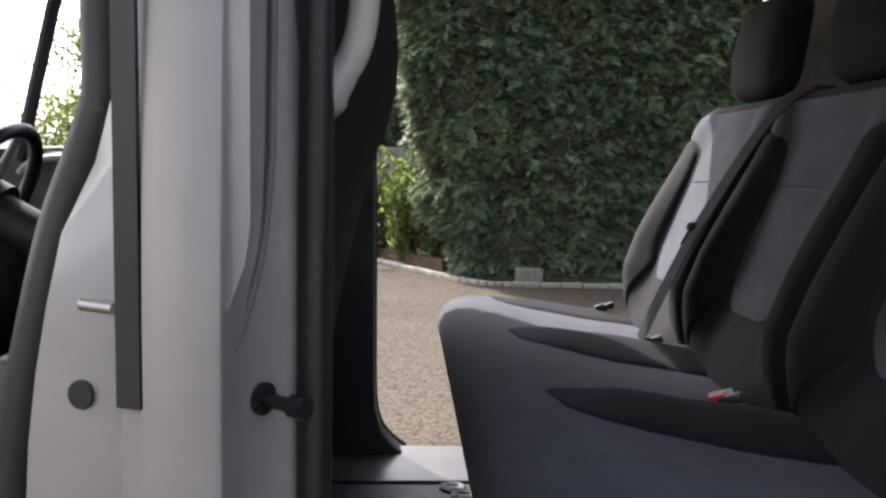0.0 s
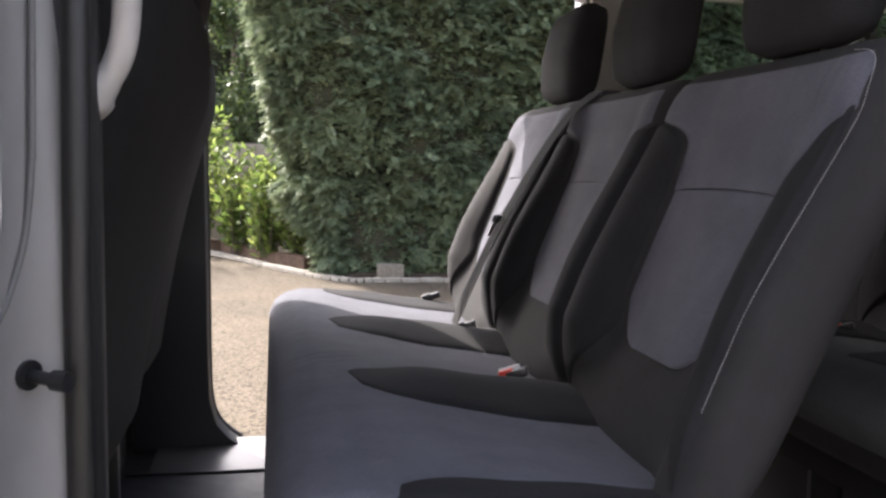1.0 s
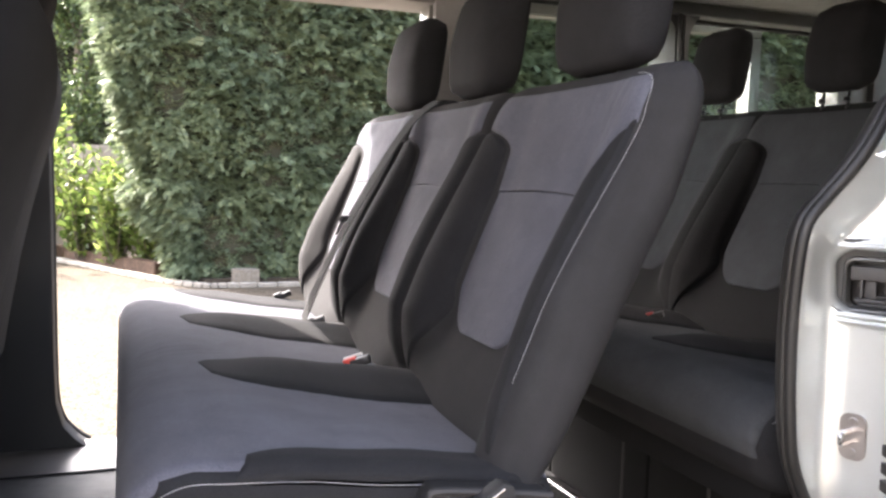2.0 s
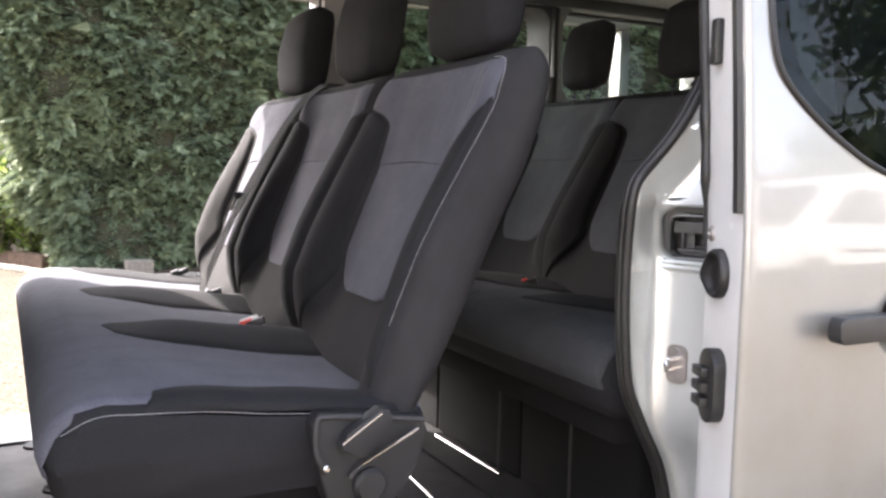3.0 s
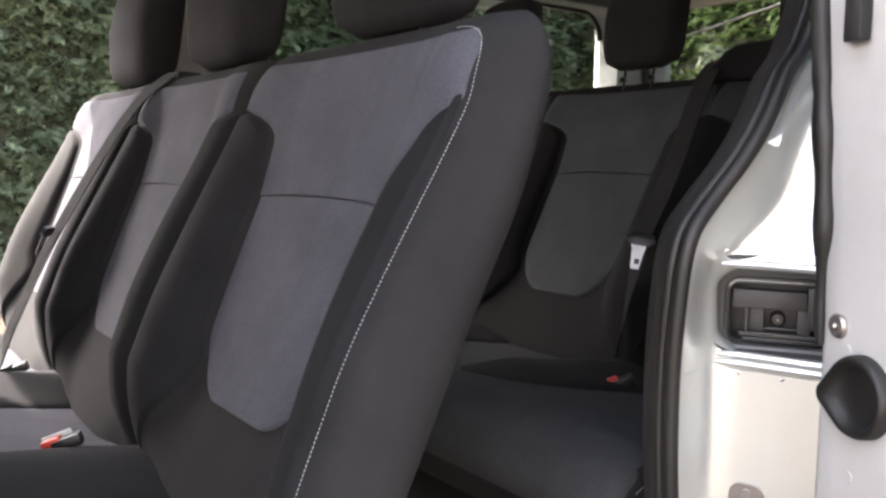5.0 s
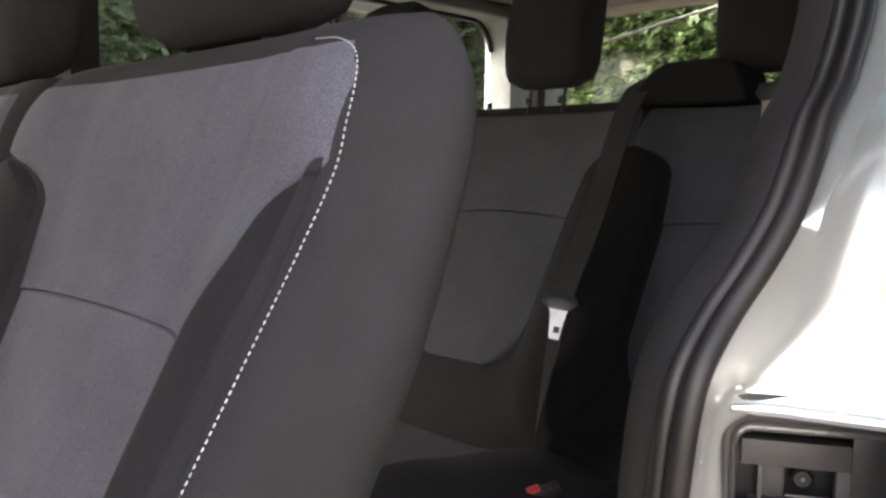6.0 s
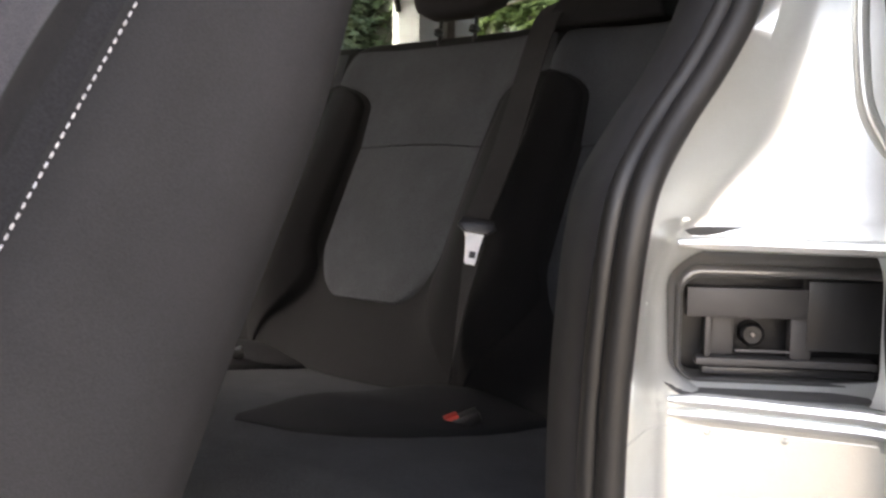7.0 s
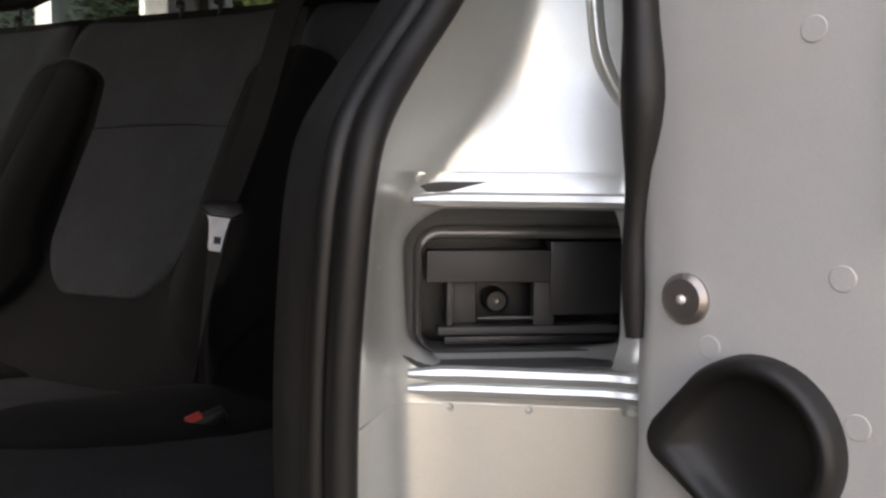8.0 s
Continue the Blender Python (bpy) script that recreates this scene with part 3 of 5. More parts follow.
side = [(-2.3, 0.34), (2.4, 0.34), (2.45, 1.95), (2.30, 2.08), (-0.75, 2.06), (-1.10, 1.92), (-1.75, 1.20), (-2.30, 1.02), (-2.42, 0.80), (-2.42, 0.42)]
body = part("body", prism(side, "y", -0.92, 0.92, 0.07, 3), WHITEPAINT, pv, "white painted body")
part("windscreen", sheet([[Vector((-1.735 + 0.56 * v, -0.74 + 1.48 * u, 1.275 + 0.62 * v)) for u in (0, 0.5, 1)] for v in (0, 0.5, 1)], (0.01, 0, 0)), CERAMIC, body, "dark windscreen").location = (-0.02, 0, 0.02)
for y in (-0.923, 0.923):
    part("side_window", prism([(-1.45, 1.28), (-1.02, 1.80), (-0.42, 1.82), (-0.36, 1.26)], "y", y - 0.004, y + 0.004), CERAMIC, body, "dark side window")
    part("rubbing_strip", box(-1.1, 2.2, y - 0.012, y + 0.012, 0.66, 0.78, 0.006), BLACKP, body)
    for x in (-1.55, 1.45):
        w = part("wheel", disc((x, y, 0.33), (0, 1 if y > 0 else -1, 0), 0.33, 0.2, 28, bevel=0.02), RUBBER, pv)
        part("rim", disc((x, y * 1.005, 0.33), (0, 1 if y > 0 else -1, 0), 0.2, 0.02, 20, dish=0.02, bevel=0.006), DULLST, w)

# ---------------------------------------------------------------- seats
FLOOR = 0.56
XB = curve_of([0.88, 0.95, 1.036, 1.157, 1.234, 1.337, 1.386, 1.45], [0.488, 0.505, 0.536, 0.582, 0.622, 0.680, 0.704, 0.724])
XC = curve_of([0.88, 0.95, 1.0, 1.064, 1.29, 1.40, 1.45], [0.530, 0.545, 0.565, 0.592, 0.686, 0.726, 0.742])
XR = curve_of([0.88, 0.938, 0.977, 1.069, 1.195, 1.284, 1.382, 1.45], [0.566, 0.592, 0.620, 0.664, 0.722, 0.768, 0.800, 0.812])
XT = curve_of([0.88, 0.95, 1.0, 1.05, 1.10, 1.157, 1.234, 1.45], [0.572, 0.556, 0.549, 0.548, 0.553, 0.578, 0.618, 0.724])
ZSH, ZTOP = 1.375, 1.456


def back_front(y, z, y0, y1):
    """The front face of a backrest that spans y0 to y1, at height z."""
    s = abs((y - 0.5 * (y0 + y1)) / (0.5 * (y1 - y0)))
    open_side = y0 < 0.7 and y < 0.5 * (y0 + y1)
    edge = XB(z) if open_side else max(XB(z), XT(z))
    x = XC(z) + (edge - XC(z)) * sstep(0.42, 0.80, s)
    e = max(0.0, (s - 0.86) / 0.14)
    return x + 0.030 * (1 - math.sqrt(max(0.0, 1 - min(1.0, e) ** 2)))


def back_surface(y, z, y0, y1):
    """The front face again, carried over the rounded top."""
    if z <= ZSH:
        return back_front(y, z, y0, y1)
    q = min(0.999, (z - ZSH) / (ZTOP - ZSH))
    c = (1 - q ** 2.3) ** 0.5
    zf = ZSH + (z - ZSH) * 0.8
    m0 = 0.5 * (XC(zf) + XR(zf))
    yc = 0.5 * (y0 + y1)
    s = (y - yc) / (0.5 * (y1 - y0) - 0.040 * (1 - c))
    yy = yc + max(-1.0, min(1.0, s)) * 0.5 * (y1 - y0)
    f = back_front(yy, ZSH, y0, y1) - 0.5 * (XC(ZSH) + XR(ZSH))
    return m0 - 0.006 * q + (f + 0.006 * q) * (0.12 + 0.88 * c)


def backrest(y0, y1, parent, near, far, skin):
    """One upholstered backrest: black shell, grey upper panel, grey centre pad, seam."""
    rings = []
    rows = [0.88 + (ZSH - 0.88) * k / 34 for k in range(35)]
    ys = [y0 + (y1 - y0) * (0.5 - 0.5 * math.cos(math.pi * k / 30)) for k in range(31)]
    side = 0.012
    for z in rows:
        fr = [Vector((back_front(y, z, y0, y1), y, z)) for y in ys]
        xr = XR(z)
        bk = [Vector((xr - 0.022 * abs(2 * k / 12 - 1) ** 4, y0 + (y1 - y0) * (1 - k / 12), z)) for k in range(13)]
        lo = [Vector((fr[-1].x + (bk[0].x - fr[-1].x) * q, y1 + side * math.sin(math.pi * q) * (1.0 if far else 0.2), z)) for q in (0.25, 0.5, 0.75)]
        hi = [Vector((bk[-1].x + (fr[0].x - bk[-1].x) * q, y0 - side * math.sin(math.pi * q) * (1.0 if near else 0.2), z)) for q in (0.25, 0.5, 0.75)]
        rings.append(fr + lo + bk + hi)
    for k in range(1, 12):
        q = math.sin(radians(90 * k / 11.3))
        z = ZSH + (ZTOP - ZSH) * q
        c = (1 - q ** 2.3) ** 0.5
        zf = ZSH + (z - ZSH) * 0.8
        mid = 0.5 * (XC(zf) + XR(zf)) - 0.006 * q
        low = rings[34]
        off = 0.5 * (XC(zf) + XR(zf)) - 0.5 * (XC(ZSH) + XR(ZSH))
        ring = []
        for p in low:
            s = (p.y - 0.5 * (y0 + y1)) / (0.5 * (y1 - y0))
            pull = 0.040 * (1 - c) * s
            ring.append(Vector((mid + (p.x + off - mid) * (0.12 + 0.88 * c), p.y - pull, z)))
        rings.append(ring)
    shell = part("backrest", loft(rings), skin[0], parent, "near-black ribbed fabric shell", soft=60)
    yc, hw = 0.5 * (y0 + y1), 0.5 * (y1 - y0)

    def front_at(y, z):
        return back_surface(y, z, y0, y1)

    def panel(name, z0, z1, left, right, mat, lab, puff=0.005, nz=40, ny=22, arch=(0, 0), ends=(120, 120)):
        grid = []
        for i in range(nz + 1):
            v = 0.5 - 0.5 * math.cos(math.pi * i / nz)
            z = z0 + (z1 - z0) * v
            a, b = yc + hw * left(z), yc + hw * right(z)
            row = []
            for j in range(ny + 1):
                w = j / ny
                y = a + (b - a) * w
                edge = min(1.0, 9 * w, 9 * (1 - w), ends[0] * v, ends[1] * (1 - v))
                d = -0.004 + (puff + 0.004) * math.sqrt(max(0.0, 1 - (1 - edge) ** 2))
                if name == "upper_panel" and near:
                    for c0, c1 in ((0.789, 0.010), (0.757, 0.013), (0.862, 0.004)):
                        d -= 0.0026 * math.exp(-((y - c0 - c1 * (1.44 - z) / 0.06) / 0.0045) ** 2) * sstep(1.335, 1.385, z) * (0.4 if c0 > 0.8 else 1.0)
                d += 0.0012 * math.sin(31 * y + 5 * z) * math.sin(19 * z - 7 * y) * edge
                zz = z + 0.005 * (1 - (2 * w - 1) ** 2) * (arch[0] * (1 - v) + arch[1] * v)
                row.append(Vector((front_at(y, zz) - d, y, zz)))
            grid.append(row)
        part(name, sheet(grid, (0.008, 0, 0)), mat, shell, lab, soft=80)

    def upper(z):
        if z > 1.378:
            q = max(0.0, (z - ZSH) / (ZTOP - ZSH))
            return 0.955 - 0.17 * (1 - (1 - q ** 2.3) ** 0.5)
        if z > 1.335:
            q = (z - 1.335) / 0.043
            return 0.575 + 0.38 * (1 - math.sqrt(max(0.0, 1 - q * q)))
        return 0.545 + 0.03 * (z - 1.285) / 0.05

    def pad(z):
        w = 0.545 - 0.03 * (1.283 - z) / 0.22
        low = max(0.0, (1.128 - z) / 0.075)
        return w * (0.38 + 0.62 * math.sqrt(max(0.0, 1 - min(1.0, low) ** 2)))

    def wing_in(z):
        if z > 1.285:
            return min(0.94, upper(z) + 0.012)
        if z > 1.128:
            return pad(z) + 0.012
        return pad(1.128) + 0.012 - 0.05 * sstep(1.128, 1.09, z) + 0.36 * sstep(1.09, 0.96, z)

    def wing_out(z):
        top = max(0.0, (z - 1.342) / 0.036)
        return 0.975 - 0.02 * min(1.0, top) ** 3

    def side_gain(z):
        """The open end's wing is narrower towards its top."""
        if not near:
            return 0.0
        return 0.085 * sstep(1.08, 1.285, z) + 0.10 * sstep(1.285, 1.345, z)

    def near_upper(z):
        w = min(0.93 if near else 0.96, upper(z) + side_gain(z))
        return -(w - (0.17 * (z > 1.42) * (z - 1.42) / 0.018 * 0.4 if near else 0.0))

    panel("upper_panel", 1.2752, 1.438, near_upper, upper, skin[1], "heather woven panel", arch=(1, 0), ny=80 if near else 26)
    panel("centre_pad", 1.055, 1.2748, lambda z: -pad(z) - side_gain(z), pad, skin[1], "heather woven pad", arch=(0, 1))
    panel("wing", 0.955, 1.378, wing_in, wing_out, skin[0] if far else skin[2], "smooth bolster wing", puff=0.009, ny=12, nz=56, ends=(3, 40))
    panel("wing", 0.955, 1.378, lambda z: -wing_out(z) + (0.072 if near else 0.0), lambda z: -min(0.90, wing_in(z) + side_gain(z)), skin[2], "smooth black bolster wing", puff=0.009, ny=12, nz=56, ends=(3, 40))
    return shell


def headrest(yc, x, z, parent, w=0.240, h=0.225, d=0.088, lift=0.040):
    rings = []
    for k in range(15):
        v = -1 + 2 * k / 14
        c = (1 - abs(v) ** 5.0) ** (1 / 2.6) if abs(v) < 1 else 0.0
        c = max(c, 0.12)
        ring = []
        for q in range(28):
            a = 2 * math.pi * q / 28
            ca, sa = math.cos(a), math.sin(a)
            ux, uy = math.copysign(abs(ca) ** 0.62, ca), math.copysign(abs(sa) ** 0.5, sa)
            ring.append(Vector((x + 0.14 * v * h * 0.5 + ux * d * 0.5 * (0.3 + 0.7 * c) - 0.012 * (1 - abs(v)) * (ux < 0), yc + uy * w * 0.5 * (0.55 + 0.45 * c), z + h * 0.5 * (v + 1))))
        rings.append(ring)
    hd = part("headrest", loft(rings), HEADR, parent, "black fabric headrest", soft=70)
    for dy in (-0.05, 0.05):
        part("post", tube([(x - 0.030, yc + dy, z - lift - 0.03), (x - 0.012, yc + dy, z + 0.04)], 0.004, 8), BLACKP, hd, "black headrest post")
        part("collar", disc((x - 0.0255, yc + dy, z - lift + 0.022), (0.25, 0, 1), 0.010, 0.012, 12, bevel=0.003), BLACKP, hd)


def cush_z(x, y, y0, y1):
    """Top of a bench cushion."""
    prof = np.interp(x, [0.085, 0.10, 0.125, 0.16, 0.22, 0.32, 0.45, 0.58], [0.925, 0.958, 0.977, 0.985, 0.982, 0.970, 0.953, 0.935])
    e = min(y - y0, y1 - y)
    r = 0.035
    drop = 0.0 if e > r else r - math.sqrt(max(0.0, r * r - (r - e) ** 2))
    return float(prof) - 0.6 * drop


def cushion(spans, parent, cover):
    y0, y1 = spans[0][0] - 0.008, spans[-1][1] + 0.008
    cuts = [s[1] for s in spans[:-1]]
    xs = [0.085, 0.090, 0.10, 0.112, 0.125, 0.14, 0.15, 0.16, 0.17, 0.18, 0.19, 0.205, 0.22, 0.26, 0.30, 0.34, 0.38, 0.42, 0.46, 0.50, 0.54, 0.58]

    def top(x, y, lift):
        z = cush_z(x, y, y0, y1) + lift
        for c in cuts:
            z += 0.016 * math.exp(-((y - c + 0.05) / 0.09) ** 2) * sstep(0.18, 0.34, x)
        yy = (y - y0) / (y1 - y0) * len(spans)
        z += 0.006 * math.sin(math.pi * (yy % 1.0)) * -1 * sstep(0.2, 0.4, x)
        # small folds behind the front edge
        fold = math.exp(-((x - 0.165) / 0.05) ** 2 - ((y - 1.305) / 0.045) ** 2)
        z -= 0.0035 * fold * (0.5 + 0.5 * math.sin((y - 0.35 * x) * 190))
        z += 0.0022 * math.sin(11 * y + 17 * x) * math.sin(23 * x - 4 * y) * sstep(0.13, 0.2, x)
        return z

    ny = 44 * len(spans)
    ys = [y0 + (y1 - y0) * j / ny for j in range(ny + 1)]
    fine = [y0, y0 + 0.004, y0 + 0.010, y0 + 0.02] + [y for y in ys if y0 + 0.03 < y < y1 - 0.03] + [y1 - 0.02, y1 - 0.010, y1 - 0.004, y1]
    rings = []
    for y in fine:
        e = min(y - y0, y1 - y)
        pinch = 0.02 * (1 - min(1.0, e / 0.03)) ** 2
        front = [Vector((0.125 + pinch, y, 0.845)), Vector((0.10 + pinch, y, 0.872)), Vector((0.092 + pinch, y, 0.90))]
        rings.append(front + [Vector((x + pinch * (x < 0.12), y, top(x, y, 0))) for x in xs] + [Vector((0.585, y, 0.90)), Vector((0.55, y, 0.845))])
    body = part("cushion", loft(rings), BLACKF, parent, "black fabric cushion body", soft=60)
    inner = [y for y in fine if y0 + 0.006 <= y <= y1 - 0.006]
    grid = []
    for k, y in enumerate(inner):
        q = min(k, len(inner) - 1 - k)
        lift = 0.003 if q > 0 else -0.002
        row = [Vector((0.092 - lift, y, 0.902)), Vector((0.088 - lift, y, 0.915))]
        row += [Vector((x - (lift if x < 0.12 else 0), y, top(x, y, lift))) for x in xs]
        grid.append(row)
    part("seat_cover", sheet(grid, (0.002, 0, -0.004)), cover, body, "heather woven cover", soft=80)
    for n, c in enumerate([y0 + 0.004] + cuts + [y1 - 0.004]):
        edge = n == 0 or n == len(cuts) + 1
        grid = []
        for i in range(27):
            v = i / 26
            x = 0.205 + 0.365 * v
            w = 0.115 * (1 - (1 - v) ** 2.6) ** 0.34 if v > 0 else 0.0
            w = max(w, 0.0008) * (1.0 if not edge else 0.78 if n == 0 else 1.35)
            row = []
            for j in range(17):
                u = -1 + 2 * j / 16
                y = c + (u * w if edge else (u * 0.19 * w / 0.115 if u < 0 else u * 0.036 * w / 0.115))
                y = min(max(y, y0 + 0.0015), y1 - 0.0015)
                lift = 0.0045 + 0.006 * math.sqrt(max(0.0, 1 - u * u)) * min(1.0, 4 * v)
                if abs(u) == 1:
                    lift = 0.001
                row.append(Vector((x, y, top(x, y, lift))))
            grid.append(row)
        part("wing_panel", sheet(grid, (0, 0, -0.006)), BLACKF, body, "smooth black side wing", soft=80)
    return body, y0, y1, top


def stitch_line(pts, parent, n, r=0.0006, gap=0.40, mat=THREAD, lab="dashed white contrast stitching"):
    P = smooth_path(pts, 14)
    seg = [0.0]
    for a, b in zip(P, P[1:]):
        seg.append(seg[-1] + (b - a).length)
    bm = bmesh.new()

    def at(d):
        for i in range(len(P) - 1):
            if d <= seg[i + 1]:
                return P[i].lerp(P[i + 1], (d - seg[i]) / max(1e-9, seg[i + 1] - seg[i]))
        return P[-1]
    step = seg[-1] / n
    for k in range(n):
        a, b = at(k * step), at((k + 1 - gap) * step)
        m = (a + b) / 2
        tube([a, m, b], [r * 0.6, r, r * 0.6], 5, bm=bm)
    return part("stitching", bm, mat, parent, lab)


def bench(name, label, spans, rest=(True, True, True), legs=True, group="", x_rest=0.800, skin=(SIDEF, GREY, BLACKF), thread=THREAD):
    e = thing(name, label, "seat", group)
    for k, (a, b) in enumerate(spans):
        sh = backrest(a, b, e, k == 0, k == len(spans) - 1, skin)
        if rest[k]:
            headrest(0.5 * (a + b), x_rest, 1.462, e)
        if k == 0:
            line = [(back_surface(a + 0.0295 - 0.034 * (z - 1.0), z, a, b) - 0.0012, a + 0.0295 - 0.034 * (z - 1.0), z) for z in (1.0, 1.05, 1.10, 1.16, 1.22, 1.28, 1.33, 1.37)]
            line += [(back_surface(a + q, z, a, b) - 0.0014, a + q, z) for q, z in ((0.0175, 1.395), (0.021, 1.415), (0.031, 1.431), (0.052, 1.440), (0.08, 1.443))]
            stitch_line(line, sh, 138, r=0.00044, mat=thread, lab="dashed white contrast stitching" if thread == THREAD else "dashed black stitching")
    body, y0, y1, top = cushion(spans, e, skin[-1] if len(skin) > 3 else skin[1])
    line = [(x, y0 - 0.0006, top(x, y0 + 0.004, -0.002)) for x in (0.11, 0.15, 0.20, 0.28, 0.36, 0.44)]
    stitch_line(line, body, 110, r=0.0005, mat=thread, lab="fine grey stitching along the edge")
    frame_part = part("seat_frame", box(0.14, 0.56, y0 + 0.03, y1 - 0.03, 0.79, 0.846, 0.012), UNDER_SHADE, e, "black steel seat pan")
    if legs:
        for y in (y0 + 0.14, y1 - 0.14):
            part("leg", prism([(0.17, FLOOR), (0.24, FLOOR), (0.30, 0.72), (0.44, 0.72), (0.50, FLOOR), (0.58, FLOOR), (0.54, 0.795), (0.18, 0.795)], "y", y - 0.02, y + 0.02, 0.004), UNDER_SHADE, e, "black pressed-steel seat leg")
        part("cross_tube", tube([(0.20, y0 + 0.1, 0.70), (0.20, y1 - 0.1, 0.70)], 0.017, 10, up=(1, 0, 0)), UNDER_SHADE, e)
        part("cross_tube", tube([(0.53, y0 + 0.1, 0.64), (0.53, y1 - 0.1, 0.64)], 0.017, 10, up=(1, 0, 0)), UNDER_SHADE, e)
    return e


SPANS = [(0.690, 1.197), (1.203, 1.657), (1.663, 2.120)]
bench("passenger_bench", "three-place bench with grey woven panels and black wings", SPANS, group="passenger benches")
# Darkened fabric copies carry the shade on this bench.
row3 = bench("passenger_bench", "rear three-place bench, its fabric darkened for the cabin's shade", [(0.790, 1.222), (1.176, 1.684), (1.638, 2.120)], group="passenger benches", skin=(BLACK_SHADE, GREY_SHADE, BLACK_SHADE, COVER_SHADE), legs=False)
row3.location = (0.84, -0.06, 0.012)
hinge = Matrix.Translation((0.55, 0, 0.95))
tall = Matrix.Translation((0, 0, 1.055)) @ Matrix.Diagonal((1, 1, 1.15, 1)) @ Matrix.Translation((0, 0, -1.055))
for o in row3.children:
    if o.name.startswith("backrest"):
        o.matrix_basis = hinge @ Matrix.Rotation(radians(8), 4, "Y") @ hinge.inverted() @ tall
    elif o.name.startswith("headrest"):
        yc = sum(c[1] for c in o.bound_box) / 8
        o.matrix_basis = Matrix.Translation((0.055, yc * 0.22, 0.022)) @ Matrix.Diagonal((0.92, 0.78, 0.92, 1)) @ Matrix.Translation((0.06, 0, 0.157))
for x, y, top in ((0.228, 1.337, 0.80), (0.228, 1.059, 0.80)):
    part("leg_tube", tube([(x, y, FLOOR - 0.012), (x, y, top)], 0.003, 8), TRIM, row3, "thin grey leg tube")
def cab_seat(name, label, y0, y1, heads, back=0.0):
    """A cab seat seen from behind: one smooth padded back, its headrests and a plain cushion."""
    e = thing(name, label, "seat", "cab seats")
    yc, hw = 0.5 * (y0 + y1), 0.5 * (y1 - y0)
    rings = []
    for z, rear, d, w in ((0.86, -0.145, 0.09, 0.96), (0.95, -0.130, 0.105, 0.99), (1.08, -0.106, 0.110, 1.0), (1.20, -0.079, 0.110, 1.0), (1.27, -0.061, 0.110, 1.0), (1.33, -0.044, 0.104, 1.0), (1.37, -0.028, 0.100, 0.99), (1.42, -0.016, 0.094, 0.98), (1.48, -0.013, 0.082, 0.97), (1.52, -0.017, 0.070, 0.94), (1.55, -0.028, 0.052, 0.88), (1.562, -0.040, 0.028, 0.76)):
        x = rear - d + 0.012 - back
        ring = []
        for k in range(40):
            a = 2 * math.pi * k / 40
            ca, sa = math.cos(a), math.sin(a)
            ring.append(Vector((x + d * math.copysign(abs(ca) ** 0.6, ca) - 0.012, yc + hw * w * math.copysign(abs(sa) ** 0.35, sa), z)))
        rings.append(ring)
    part("backrest", loft(rings), CABF, e, "smooth black padded back", soft=70)
    for y in heads:
        headrest(y, -0.055 - back, 1.600, e, lift=0.050)
    rings = []
    for z, g in ((0.80, 0.02), (0.815, 0.0), (0.93, 0.0), (0.955, 0.015), (0.965, 0.05)):
        rings.append([Vector((px, py, z)) for px, py in rounded(-0.72 + g, -0.22 - g, y0 + 0.01 + g, y1 - 0.01 - g, 0.05, 5)])
    part("cushion", loft(rings), CABF, e, soft=70)


cab_seat("cab_bench", "black two-place cab bench, seen from behind", 0.745, 1.640, (0.97, 1.42))
cab_seat("driver_seat", "black driver's seat with headrest, seen from behind", 1.665, 2.105, (1.885,), 0.026)


# folding latch on the bench's open end
latch = thing("seat_latch", "black plastic recliner cover with folding lever", "seat latch")
part("cover", prism([(0.405, 0.935), (0.418, 0.950), (0.565, 0.930), (0.572, 0.915), (0.562, 0.868), (0.535, 0.825), (0.50, 0.80), (0.44, 0.80), (0.418, 0.86)], "y", 0.655, 0.70, 0.006, 3), LATCHP, latch)
part("cover_rim", tube(smooth_path([(0.425, 0.652, 0.870), (0.411, 0.652, 0.900), (0.411, 0.652, 0.938), (0.424, 0.652, 0.946), (0.50, 0.652, 0.937), (0.565, 0.652, 0.927)], 5), 0.0045, 8, up=(0, 1, 0)), TRIM, latch)
lv = part("lever", prism([(0.438, 0.905), (0.446, 0.925), (0.492, 0.956), (0.506, 0.952), (0.512, 0.930), (0.470, 0.890)], "y", 0.632, 0.654, 0.004, 2), LATCHP, latch, "grey plastic fold lever")
# Thin steel strips stand for light caught along the lever edges.
part("lever_edge", tube([(0.439, 0.631, 0.9135), (0.494, 0.631, 0.949)], 0.0012, 6, up=(0, 1, 0)), STEEL, lv)
part("lower_lever", tube(smooth_path([(0.456, 0.648, 0.862), (0.475, 0.644, 0.880), (0.552, 0.644, 0.916)], 4), 0.0035, 8, up=(0, 1, 0)), TRIM, latch)
part("lever_edge", tube([(0.470, 0.640, 0.880), (0.552, 0.640, 0.9195)], 0.0011, 6, up=(0, 1, 0)), STEEL, latch)
part("pivot", disc((0.487, 0.645, 0.846), (0, -1, 0), 0.024, 0.02, 20, bevel=0.005), LATCHP, latch, "round black pivot cap")
part("bolt_head", disc((0.424, 0.645, 0.878), (0, -1, 0), 0.005, 0.012, 10, bevel=0.002), STEEL, latch, "bright bolt")
part("side_bracket", prism([(0.40, 0.80), (0.56, 0.80), (0.58, FLOOR), (0.52, FLOOR), (0.49, 0.70), (0.45, 0.70), (0.43, FLOOR), (0.38, FLOOR)], "y", 0.675, 0.69, 0.003), LATCHP, latch)
